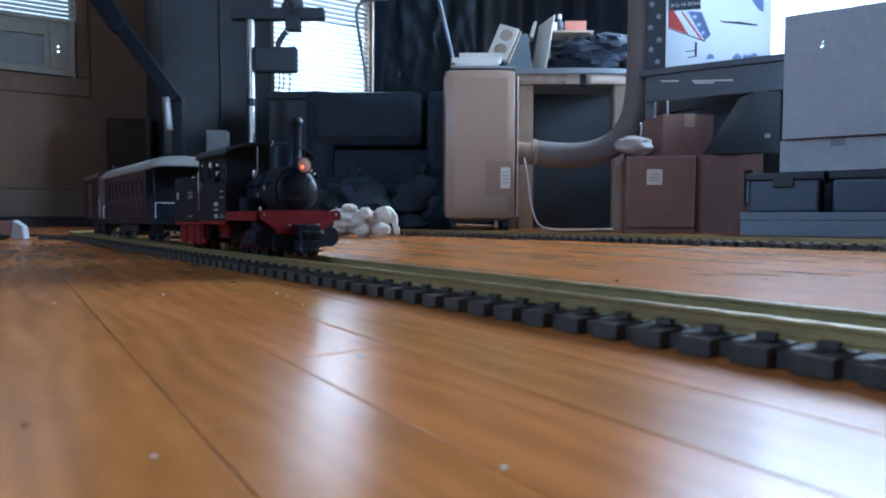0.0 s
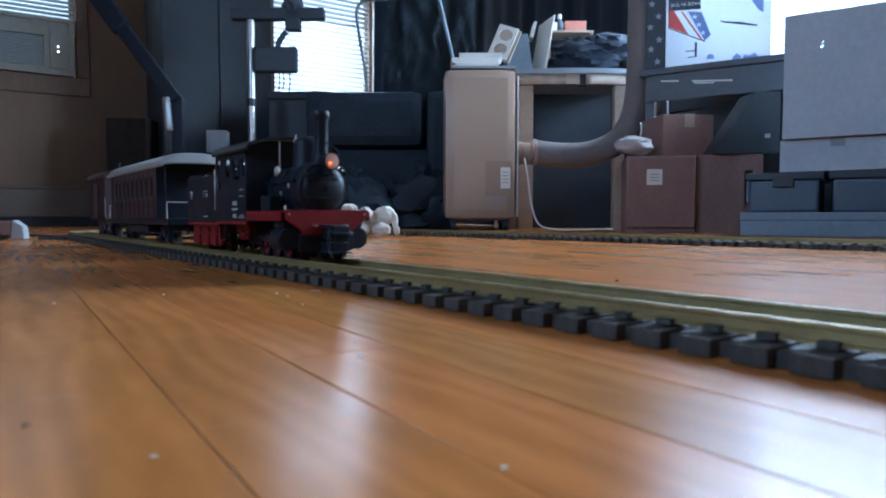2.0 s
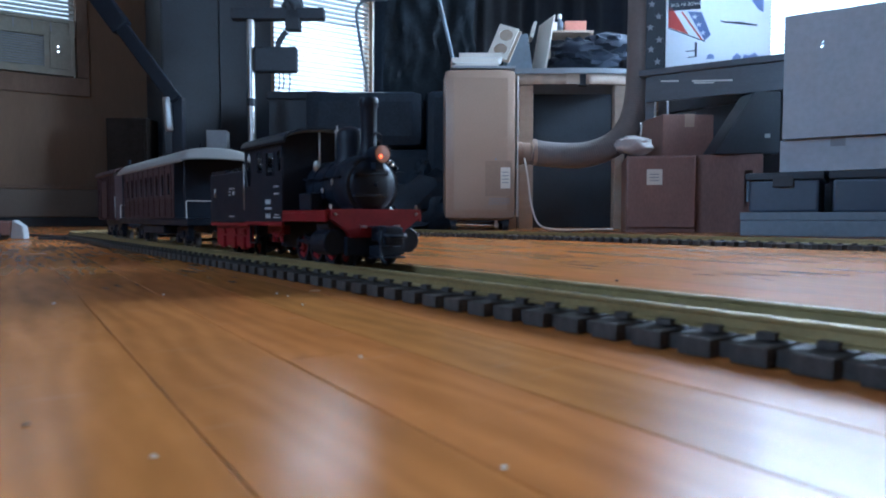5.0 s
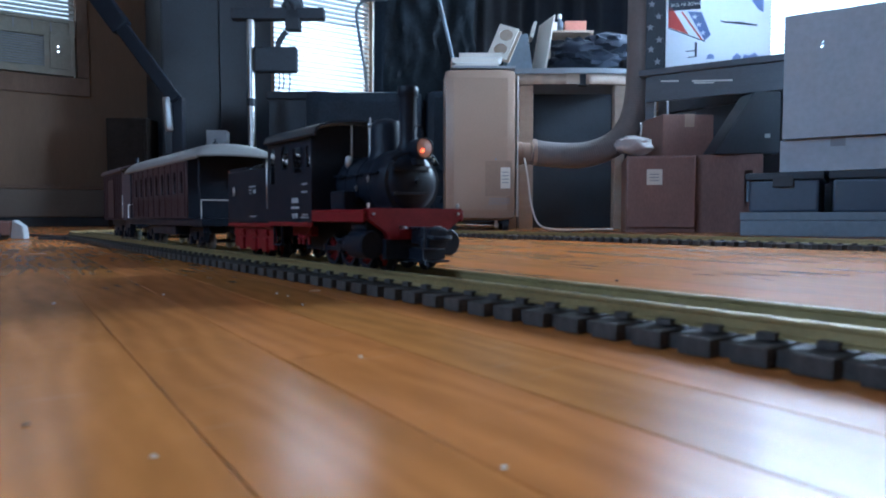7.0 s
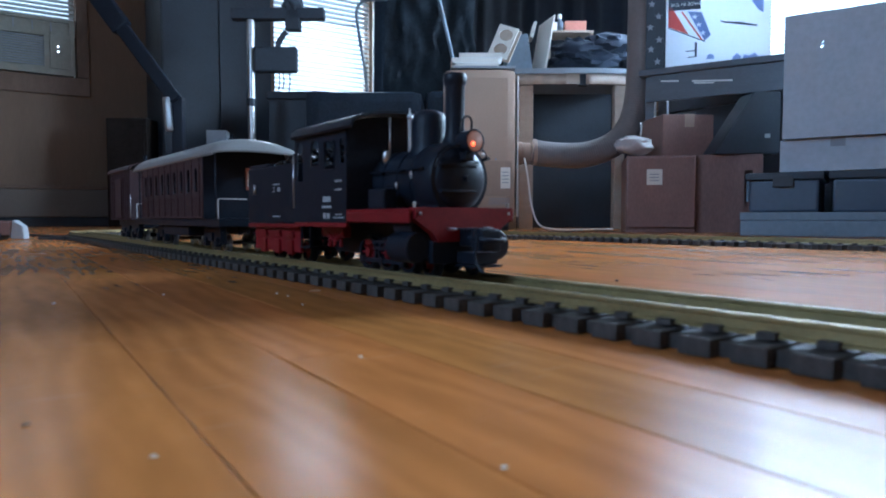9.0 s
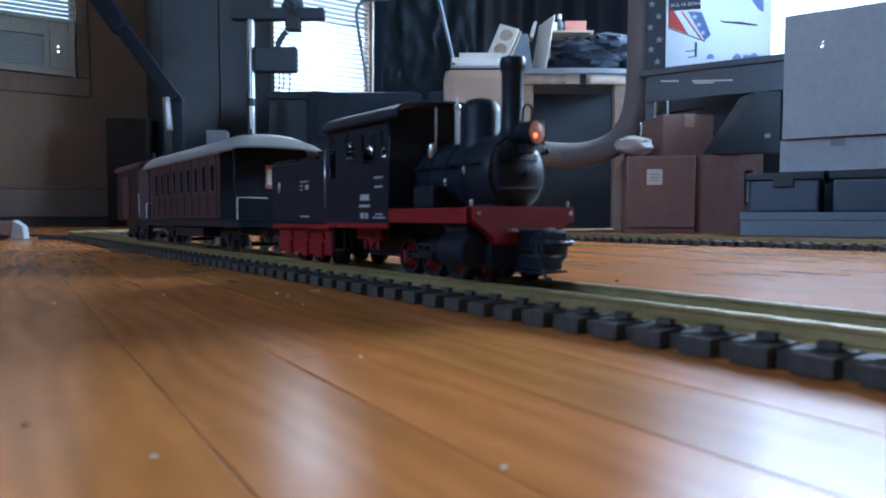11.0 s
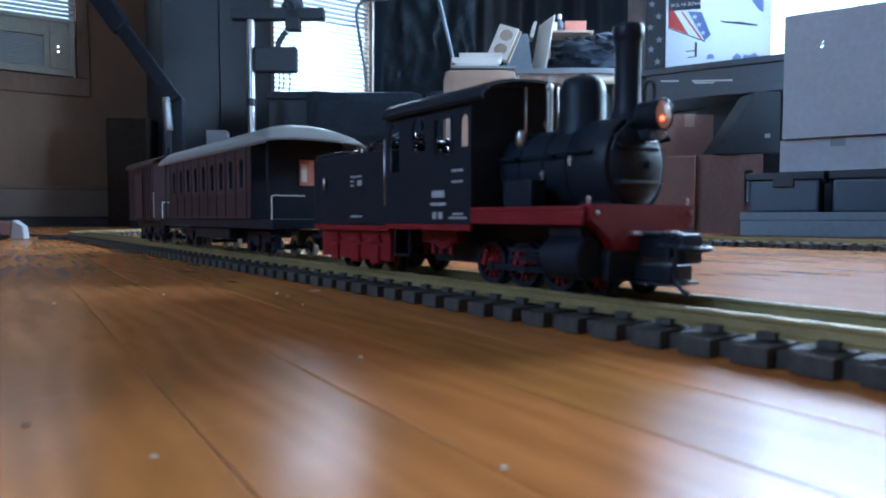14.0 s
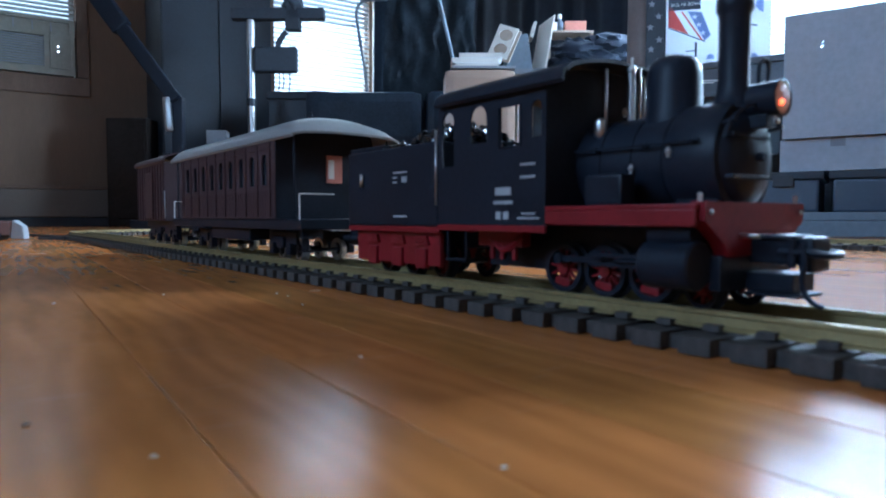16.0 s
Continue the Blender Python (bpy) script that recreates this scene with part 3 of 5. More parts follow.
    tube(bm, [(0.026, -0.004, 0.1245), (0.0265, -0.004, 0.133), (0.027, 0, 0.136), (0.0265, 0.004, 0.133), (0.026, 0.004, 0.1245)], 0.0009, 6)
    lamp = part("headlight", bm, M_BLACK, e, "black headlight with wire handle")
    part("lens", lathe(B(), [(0.0075, 0.0328), (0.0075, 0.0352), (0.005, 0.036), (0.001, 0.0364)], (0, 0, 0.1172), "X", 24), M_LENS, lamp, "pale amber lens")
    part("bulb", ball(B(), (0.0361, -0.0026, 0.1148), 0.0015), M_BULB, lamp, "glowing orange bulb")
    # cab
    holes = [arch(-0.158, -0.1455, 0.094, 0.1285), arch(-0.1297, -0.114, 0.1065, 0.129), rect(-0.1025, -0.0857, 0.1025, 0.1252), arch(-0.0768, -0.0688, 0.106, 0.126)]
    for s in (-1, 1):
        bm = plate(B(), [rect(-0.162, -0.066, 0.0575, 0.135)] + holes, 0.0016, Matrix.Translation((0, s * 0.049, 0)))
        w = part("cab_side", bm, M_BLACK, e, smooth=0)
        bm = B()
        for x0, x1, z0, z1 in ((-0.1025, -0.0857, 0.1025, 0.1252),):
            for a in ((x0 - 0.001, x0, z0, z1), (x1, x1 + 0.001, z0, z1), (x0, x1, z0 - 0.001, z0)):
                bx(bm, a[0], a[1], s * 0.0485, s * 0.0506, a[2], a[3])
        part("window_rim", bm, M_BLACK, w)
        bar_plate(e, -0.099, s * 0.0502, 0.077, 0.013, 0.0045)
        bar_plate(e, -0.099, s * 0.0502, 0.0705, 0.016, 0.002)
        bar_plate(e, -0.079, s * 0.0502, 0.0915, 0.011, 0.0013)
        bar_plate(e, -0.079, s * 0.0502, 0.0845, 0.011, 0.0013)
        bar_plate(e, -0.103, s * 0.0502, 0.063, 0.004, 0.0045)
        bar_plate(e, -0.0965, s * 0.0502, 0.063, 0.004, 0.0045)
        for z in (0.0640, 0.0615):
            bar_plate(e, -0.0785, s * 0.0502, z, 0.017 if z < 0.063 else 0.01, 0.0011)
        bm = B()
        bx(bm, -0.163, -0.066, s * 0.048, s * 0.05, 0.0535, 0.0573, 0.0004)
        part("cab_sill", bm, M_RED, e)
        bm = B()
        rod(bm, (-0.1635, s * 0.0505, 0.07), (-0.1635, s * 0.0505, 0.118), 0.0008, seg=6)
        part("grab_rail", bm, M_STEEL, e)
        bm = B()
        bx(bm, -0.155, -0.135, s * 0.04, s * 0.049, 0.034, 0.0355, 0.0004)
        bx(bm, -0.155, -0.1535, s * 0.046, s * 0.048, 0.034, 0.0545)
        bx(bm, -0.1365, -0.135, s * 0.046, s * 0.048, 0.034, 0.0545)
        part("step", bm, M_BLACK, e)
    top = [(0.049 * math.cos(a), 0.133 + 0.013 * math.sin(a)) for a in np.linspace(0, math.pi, 14).tolist()]
    bm = plate(B(), [[(-0.049, 0.0575), (0.049, 0.0575)] + top], 0.0016, Matrix.Translation((-0.0668, 0, 0)) @ Matrix.Rotation(radians(90), 4, "Z"))
    part("cab_front", bm, M_BLACK, e, smooth=0)
    part("cab_floor", bx(B(), -0.162, -0.066, -0.048, 0.048, 0.0575, 0.0595), M_BLACK, e)
    bm = B()
    lathe(bm, [(0.025, -0.088), (0.025, -0.068)], (0, 0, 0.0885), "X", 24)
    part("backhead", bm, M_BLACK, e)
    part("cab_roof", curved_roof(-0.16, -0.05, 0.055, 0.1335, 0.1485, 0.0018), M_BLACK, e, "black arched cab roof")
    bm = B()
    bx(bm, -0.125, -0.095, -0.014, 0.014, 0.147, 0.152, 0.001)
    part("roof_vent", bm, M_BLACK, e)
    for x in (-0.0757, -0.046, -0.0165):
        wheel_set(e, x, 0.0138, 12, True)
    wheel_set(e, 0.011, 0.0085, 8, True)
    for s in (-1, 1):
        bm = B()
        bx(bm, -0.0785, -0.0135, s * 0.0285 - 0.0012, s * 0.0285 + 0.0012, -0.0018, 0.0018, 0.0004)
        for x in (-0.0757, -0.046, -0.0165):
            rod(bm, (x, s * 0.0265, 0), (x, s * 0.0305, 0), 0.003, seg=10)
        RODS.append((part("side_rod", bm, M_BLACK, e, "black side rod"), RAILTOP + 0.0138))
        bm = B()
        tube(bm, [(-0.13, s * 0.032, 0.05), (-0.115, s * 0.034, 0.042), (-0.1, s * 0.033, 0.05)], 0.002, 6)
        bx(bm, -0.14, -0.1, s * 0.026, s * 0.034, 0.044, 0.0535, 0.001)
        for x in (-0.128, -0.119, -0.108):
            rod(bm, (x, s * 0.032, 0.036), (x, s * 0.032, 0.046), 0.0018, seg=8)
        part("injector", bm, M_RED, e)
    bm = B()
    bx(bm, 0.024, 0.047, -0.009, 0.009, 0.0525, 0.054, 0.0006)
    bx(bm, 0.024, 0.052, -0.006, 0.006, 0.0405, 0.0525, 0.0015)
    bx(bm, 0.048, 0.0545, -0.009, 0.009, 0.0375, 0.0535, 0.002)
    tube(bm, [(0.04, -0.0095, 0.0465), (0.053, -0.01, 0.0465), (0.0598, -0.006, 0.0455), (0.0598, 0.006, 0.0455), (0.053, 0.01, 0.0465), (0.04, 0.0095, 0.0465)], 0.0017, 8)
    for y in (-0.01, 0.01):
        rod(bm, (0.046, y, 0.0395), (0.046, y, 0.0525), 0.0018, seg=8)
    part("coupler", bm, M_BLACK, e, "black hook and loop coupler")
    bm = bx(B(), 0.024, 0.046, -0.008, 0.013, 0.028, 0.0365, 0.001)
    bx(bm, 0.024, 0.049, -0.0095, 0.0145, 0.0258, 0.0274, 0.0004)
    part("coupler_box", bm, M_BLACK, e)
    for y in (-0.017, 0.017):
        part("hose_tap", rod(B(), (0.026, y, 0.0535), (0.035, y, 0.0535), 0.0011, seg=8), M_STEEL, e)
    bm = B()
    tube(bm, [(0.05, -0.011, 0.05), (0.053, -0.013, 0.043), (0.052, -0.0135, 0.036), (0.053, -0.0135, 0.03), (0.0565, -0.0135, 0.0255), (0.061, -0.0135, 0.0235)], 0.0012, 8)
    part("brake_hose", bm, M_BLACK, e, "curved black rubber hose")
    bm = B()
    bx(bm, 0.018, 0.024, -0.03, 0.03, 0.028, 0.0445, 0.001)
    part("pilot", bm, M_BLACK, e)
    return e


def curved_roof(x0, x1, half, eave, crown, thick, n=14, round_end=0.0):
    bm = B()
    rows = []
    stations = [(x0, 0), (x1, 0)] if not round_end else [(x0, round_end), (x0 + round_end * 0.4, round_end * 0.35), (x0 + round_end, 0), (x1 - round_end, 0), (x1 - round_end * 0.4, round_end * 0.35), (x1, round_end)]
    for x, drop in stations:
        k = 1 - 0.75 * drop / round_end if round_end else 1
        up, lo = [], []
        for a in np.linspace(0, math.pi, n).tolist():
            y, z = half * math.cos(a), eave + (crown - eave) * k * math.sin(a) ** 0.8
            up.append(bm.verts.new((x, y, z)))
            lo.append(bm.verts.new((x, y * 0.97, z - thick)))
        rows.append(up + lo[::-1])
    for p, q in zip(rows, rows[1:]):
        for i in range(len(p)):
            j = (i + 1) % len(p)
            bm.faces.new((p[i], p[j], q[j], q[i]))
    for r in (rows[0], rows[-1]):
        for i in range(n - 1):
            bm.faces.new((r[i], r[i + 1], r[2 * n - 2 - i], r[2 * n - 1 - i]))
    return bm


RODS = []


def bogie(parent, x, r=0.0095, wb=0.021):
    wheel_set(parent, x - wb, r, 8, False)
    wheel_set(parent, x + wb, r, 8, False)
    for s in (-1, 1):
        bm = B()
        bx(bm, x - wb - 0.012, x + wb + 0.012, s * 0.029, s * 0.033, 0.0345, 0.047, 0.001)
        for d in (-wb, wb):
            bx(bm, x + d - 0.005, x + d + 0.005, s * 0.029, s * 0.0365, 0.024, 0.036, 0.0012)
        bx(bm, x - 0.008, x + 0.008, s * 0.029, s * 0.036, 0.031, 0.042, 0.001)
        part("bogie_frame", bm, M_BLACK, parent)


def tender():
    e = vehicle("tender", -0.228, "black model tender with red frames, heaped with glossy coal", "model tender")
    bm = B()
    bx(bm, -0.06, 0.06, -0.046, 0.046, 0.056, 0.1125, 0.0015)
    bx(bm, -0.06, -0.01, -0.044, 0.044, 0.1125, 0.116, 0.001)
    part("tank", bm, M_BLACK, e)
    for s in (-1, 1):
        bm = B()
        bx(bm, -0.06, 0.062, s * 0.044, s * 0.046, 0.0515, 0.0555, 0.0004)
        bx(bm, -0.056, 0.055, s * 0.036, s * 0.04, 0.028, 0.0515, 0.001)
        for x in (-0.03, 0.005, 0.035):
            bx(bm, x - 0.006, x + 0.006, s * 0.038, s * 0.0425, 0.026, 0.04, 0.001)
            for k in range(3):
                bx(bm, x - 0.009 + k * 0.001, x + 0.009 - k * 0.001, s * 0.04, s * 0.0425, 0.0425 + k * 0.0022, 0.0442 + k * 0.0022, 0.0003)
        part("side_frame", bm, M_RED, e, "red axle-box frame")
        bar_plate(e, 0.0155, s * 0.0464, 0.094, 0.017, 0.0012)
        bar_plate(e, 0.009, s * 0.0464, 0.0905, 0.005, 0.0012)
        bar_plate(e, 0.009, s * 0.0464, 0.087, 0.005, 0.0012)
        bar_plate(e, 0.021, s * 0.0464, 0.0888, 0.006, 0.004)
        bar_plate(e, 0.0155, s * 0.0464, 0.0625, 0.017, 0.0012)
        bm = B()
        rod(bm, (-0.036, s * 0.048, 0.085), (-0.036, s * 0.048, 0.095), 0.0014, seg=8)
        part("lamp_iron", bm, M_STEEL, e)
    bm = B()
    for i in range(420):
        x, y = random.uniform(-0.008, 0.057), random.uniform(-0.04, 0.04)
        z = 0.113 + 0.016 * (1 - (y / 0.045) ** 2) * min(1, (x + 0.02) / 0.04, (0.075 - x) / 0.035) + random.uniform(-0.002, 0.003)
        ball(bm, (x, y, z - 0.003), random.uniform(0.0014, 0.0034), [random.uniform(0.6, 1.3) for _ in range(3)], 1, None)
    for v in bm.verts:
        v.co += Vector([random.uniform(-0.0009, 0.0009) for _ in range(3)])
    part("coal", bm, M_COAL, e, "glossy black coal heap", smooth=0)
    for x in (-0.036, 0.0, 0.036):
        wheel_set(e, x, 0.0105, 10, True)
    part("underframe", bx(B(), -0.055, 0.055, -0.018, 0.018, 0.04, 0.056), M_BLACK, e)
    part("drawbar", bx(B(), 0.055, 0.085, -0.004, 0.004, 0.042, 0.046), M_BLACK, e)
    coupler(e, -0.058, -1)
    return e


def coach():
    L0, L1 = -0.152, 0.152
    e = vehicle("passenger_coach", -0.5675, "oxide-red panelled model coach with grey arched roof and open end platforms", "model coach")
    n = 9
    pitch = (L1 - L0 - 0.02) / n
    wins = [arch(L0 + 0.01 + pitch * i + 0.009, L0 + 0.01 + pitch * (i + 1) - 0.009, 0.093, 0.124, 4) for i in range(n)]
    for s in (-1, 1):
        w = part("coach_side", plate(B(), [rect(L0, L1, 0.06, 0.1365)] + wins, 0.002, Matrix.Translation((0, s * 0.054, 0))), M_COACH, e, smooth=0)
        for i in range(n):
            x = L0 + 0.01 + pitch * (i + 0.5)
            part("pane", bx(B(), x - pitch / 2 + 0.007, x + pitch / 2 - 0.007, s * 0.0521, s * 0.0525, 0.092, 0.125), M_GLASS, w)
        bm = B()
        for i in range(n + 1):
            x = L0 + 0.01 + pitch * i
            bx(bm, x - 0.001, x + 0.001, s * 0.0549, s * 0.0562, 0.062, 0.134)
        for z in (0.0605, 0.0885, 0.128):
            bx(bm, L0, L1, s * 0.0549, s * 0.0558, z, z + 0.0016)
        for i in range(int((L1 - L0) / 0.006)):
            x = L0 + 0.004 + i * 0.006
            bx(bm, x, x + 0.0008, s * 0.0549, s * 0.0553, 0.063, 0.087)
        part("beading", bm, M_COACH, w)
    for x in (L0, L1):
        # end walls are black where the coach red lies in the roof's shade
        w = part("coach_end", plate(B(), [[(-0.054, 0.06), (0.054, 0.06)] + [(0.054 * math.cos(a), 0.1365 + 0.021 * math.sin(a) ** 0.8) for a in np.linspace(0, math.pi, 12).tolist()], rect(-0.001, 0.017, 0.098, 0.122)], 0.002, Matrix.Translation((x, 0, 0)) @ Matrix.Rotation(radians(90), 4, "Z")), M_BLACK, e, smooth=0)
        k = 1 if x > 0 else -1
        # orange panel and pale slip fill the see-through opening of the end door
        part("end_panel", bx(B(), x + k * 0.0012, x + k * 0.002, -0.0008, 0.0168, 0.096, 0.1235), M_ORANGE, w, "orange-red panel over the end door's opening")
        part("end_panel_slip", bx(B(), x + k * 0.0022, x + k * 0.0026, 0.001, 0.0075, 0.1, 0.119), M_PAPER, w)
    part("coach_floor", bx(B(), -0.205, 0.205, -0.053, 0.053, 0.05, 0.0595, 0.001), M_BLACK, e)
    part("coach_roof", curved_roof(-0.197, 0.197, 0.058, 0.1365, 0.1585, 0.002, 18, 0.03), M_ROOF, e, "light grey arched roof")
    for x in (-0.1, -0.035, 0.035, 0.1):
        part("roof_vent", rod(B(), (x, 0, 0.158), (x, 0, 0.166), 0.003, 0.004, 10), M_BLACK, e)
    part("stove_pipe", rod(B(), (0.16, -0.02, 0.155), (0.16, -0.02, 0.164), 0.0014, seg=6), M_BLACK, e)
    for k in (-1, 1):
        for s in (-1, 1):
            bm = B()
            tube(bm, [(k * 0.2, s * 0.052, 0.0595), (k * 0.2, s * 0.052, 0.075), (k * 0.2, s * 0.052, 0.081), (k * 0.201, s * 0.05, 0.083), (k * 0.202, s * 0.04, 0.083), (k * 0.202, s * 0.018, 0.083)], 0.0006, 6)
            part("platform_rail", bm, M_WHITE, e, "pale wire platform railing")
            bm = B()
            rod(bm, (k * 0.186, s * 0.05, 0.0595), (k * 0.186, s * 0.05, 0.1385), 0.0012, seg=6)
            part("platform_post", bm, M_BLACK, e)
            bm = B()
            for z in (0.03, 0.042):
                bx(bm, k * 0.2, k * 0.207, s * 0.042, s * 0.053, z, z + 0.0015)
            bx(bm, k * 0.2 - 0.0007, k * 0.2 + 0.0007, s * 0.043, s * 0.05, 0.03, 0.053)
            part("step", bm, M_BLACK, e)
        bogie(e, k * 0.118)
        coupler(e, k * 0.203, k)
    for s in (-1, 1):
        part("battery_box", bx(B(), -0.062, 0.062, s * 0.022, s * 0.046, 0.0365, 0.0498, 0.002), M_BLACK, e)
    return e


def caboose():
    e = vehicle("goods_brake_van", -0.905, "dull red-brown boxy model brake van", "model wagon")
    bm = B()
    bx(bm, -0.08, 0.08, -0.05, 0.05, 0.056, 0.142, 0.001)
    part("van_body", bm, M_COACH, e)
    for s in (-1, 1):
        bm = B()
        for i in range(11):
            x = -0.078 + i * 0.0156
            part("rib", bx(B(), x - 0.001, x + 0.001, s * 0.05, s * 0.0515, 0.057, 0.14), M_COACH, e)
        bx(bm, -0.022, 0.022, s * 0.0505, s * 0.053, 0.06, 0.13, 0.0005)
        part("van_door", bm, M_COACH, e)
        bm = B()
        rod(bm, (0.08, s * 0.05, 0.06), (0.08, s * 0.05, 0.1), 0.0009, seg=6)
        part("grab_rail", bm, M_STEEL, e)
    part("van_roof", curved_roof(-0.088, 0.088, 0.054, 0.143, 0.158, 0.002), M_COACH, e)
    part("stove_pipe", rod(B(), (0.04, -0.015, 0.15), (0.04, -0.015, 0.172), 0.003, seg=10), M_BLACK, e)
    part("underframe", bx(B(), -0.084, 0.084, -0.035, 0.035, 0.046, 0.0555), M_BLACK, e)
    bogie(e, -0.045)
    bogie(e, 0.045)
    coupler(e, 0.082, 1)
    coupler(e, -0.082, -1)
    return e


locomotive()
tender()
coach()
caboose()

# ---- furniture and clutter; VIEW turns a thing to stand askew in the room ----
VIEW = pose(0, 0, 0, 0, 0, -33.5)


def askew(x, y, z=0.0, rz=0.0):
    return VIEW @ pose(x, y, z, 0, 0, rz)


def lump(bm, c, r, squash, seed, rough=0.25, freq=6.0, sub=3, m=None):
    """A soft lump with folds."""
    t = B()
    bmesh.ops.create_icosphere(t, subdivisions=sub, radius=1)
    for v in t.verts:
        p = v.co.normalized()
        k = 1 + rough * noise.noise(p * freq * 0.4 + Vector((seed, 0, 0))) + rough * 0.4 * noise.noise(p * freq + Vector((0, seed, 0)))
        q = Vector((p.x * squash[0], p.y * squash[1], p.z * squash[2])) * r * k
        v.co = (m @ (q + Vector(c))) if m else q + Vector(c)
    me = bpy.data.meshes.new("lump")
    t.to_mesh(me)
    t.free()
    bm.from_mesh(me)
    bpy.data.meshes.remove(me)
    return bm


# portable air conditioner with its duct
ac = thing("portable_air_conditioner", askew(0.17, 3.0), "cream plastic portable air conditioner on castors", "air conditioner")
part("housing", bx(B(), -0.168, 0.168, 0.0, 0.34, 0.045, 0.735, 0.046), M_CREAM, ac)
# white strip paints the window's rim light along the right edge
part("rim_light_strip", bx(B(), 0.1685, 0.174, 0.012, 0.05, 0.06, 0.70, 0.002), M_WHITE, ac)
part("label", bx(B(), 0.092, 0.136, -0.0016, -0.0006, 0.19, 0.285), M_PAPER, ac, "white paper rating label")
part("service_panel", bx(B(), 0.022, 0.142, -0.0006, 0.004, 0.155, 0.315, 0.0005), M_PANEL, ac)
for i in range(4):
    part("drain_slot", bx(B(), 0.035 + 0.002 * i, 0.135, -0.0012, 0.004, 0.118 + i * 0.008, 0.1205 + i * 0.008), M_GREY, ac)
part("panel_screw", rod(B(), (0.07, -0.003, 0.322), (0.07, 0.003, 0.322), 0.005, seg=10), M_GREY, ac)
for z in (0.215, 0.23, 0.245, 0.262):
    part("lettering", bx(B(), 0.098, 0.128, -0.0021, -0.0017, z, z + 0.004), M_GREY, ac)
for x in (-0.12, 0.12):
    for y in (0.05, 0.29):
        bm = rod(B(), (x - 0.012, y, 0.0225), (x + 0.012, y, 0.0225), 0.0225, seg=16)
        bx(bm, x - 0.016, x + 0.016, y - 0.012, y + 0.012, 0.03, 0.05)
        part("castor", bm, M_DARK, ac)
bm = lathe(B(), [(0.055, 0), (0.055, 0.03), (0.05, 0.034), (0.05, 0.07)], (0.17, 0.12, 0.36), "X", 28)
part("duct_collar", bm, M_CREAM, ac)

duct = thing("exhaust_duct", askew(0.41, 3.05), "grey flexible exhaust duct bending up to the window", "duct")
bm = B()
spine = [(0.0, 0, 0.36), (0.12, 0, 0.345), (0.26, 0.0, 0.35), (0.38, -0.02, 0.40), (0.45, -0.04, 0.5), (0.475, -0.05, 0.66), (0.48, -0.05, 0.9), (0.49, -0.02, 1.15)]
corrugated(bm, spine, 0.058, 0.0006, 0.011, 24)
part("hose", bm, M_HOSE, duct)
part("clamp_ring", lathe(B(), [(0.0595, -0.008), (0.0605, -0.007), (0.0605, 0.007), (0.0595, 0.008)], (0.012, 0, 0.3595), "X", 28), M_CREAM, duct, "cream plastic clamp ring")

cord = thing("power_cord", askew(0, 0), "thin white power cord hanging to the floor", "cable")
part("wire", tube(B(), [(0.372, 3.02, 0.33), (0.385, 3.0, 0.25), (0.4, 2.98, 0.12), (0.43, 2.96, 0.03), (0.5, 2.95, 0.006), (0.64, 2.97, 0.004), (0.8, 3.1, 0.004)], 0.004, 8), M_WHITE, cord)

# what lies on the air conditioner
def flat_thing(name, label, category, m, size, material, bevel=0.002):
    e = thing(name, m, label, category)
    part("cover", bx(B(), -size[0] / 2, size[0] / 2, -size[1] / 2, size[1] / 2, 0, size[2], bevel), material, e)
    return e


folder = flat_thing("folder", "grey card folder lying on the air conditioner", "folder", askew(0.18, 3.17, 0.7352, 2), (0.29, 0.3, 0.012), M_GREY)
for i, (w, h, dx, rz) in enumerate(((0.205, 0.022, -0.005, -3), (0.215, 0.024, -0.02, 2), (0.2, 0.022, 0.012, -2))):
    e = thing("book", askew(0.165 + dx, 3.14, 0.748 + [0, 0.0225, 0.047][i], rz), "thin white paperback book in a small stack", "book", "books on the air conditioner")
    part("cover", bx(B(), -w / 2, w / 2, -0.07, 0.07, h - 0.002, h, 0.0006), M_WHITE, e)
    part("cover", bx(B(), -w / 2, w / 2, -0.07, 0.07, 0, 0.002, 0.0006), M_WHITE, e)
    part("pages", bx(B(), -w / 2 + 0.002, w / 2 - 0.002, -0.068, 0.068, 0.0022, h - 0.0022), M_PAPER, e)
card = thing("packing_card", askew(0.255, 3.2, 0.818, 0), "tilted cream packing card with two oval holes", "packaging")
cardm = pose(0, 0, 0.012, -12, 20, -20)
part("sheet", plate(B(), [rect(-0.045, 0.055, 0, 0.16), [(0.005 + 0.034 * math.cos(a / 16 * 2 * math.pi), 0.115 + 0.03 * math.sin(a / 16 * 2 * math.pi)) for a in range(16)], [(0.005 + 0.034 * math.cos(a / 16 * 2 * math.pi), 0.042 + 0.03 * math.sin(a / 16 * 2 * math.pi)) for a in range(16)]], 0.006), M_PAPER, card, m=cardm, smooth=0)
part("backing", bx(B(), -0.05, 0.06, 0.03, 0.04, 0, 0.165), M_WOODL, card, m=cardm)

# pale desk behind
desk = thing("desk", askew(0.64, 3.3), "pale wooden desk with a curved apron", "desk")
bm = B()
arc = [(-0.33 + 0.66 * i / 20, -0.03 * math.sin(math.pi * i / 20)) for i in range(21)]
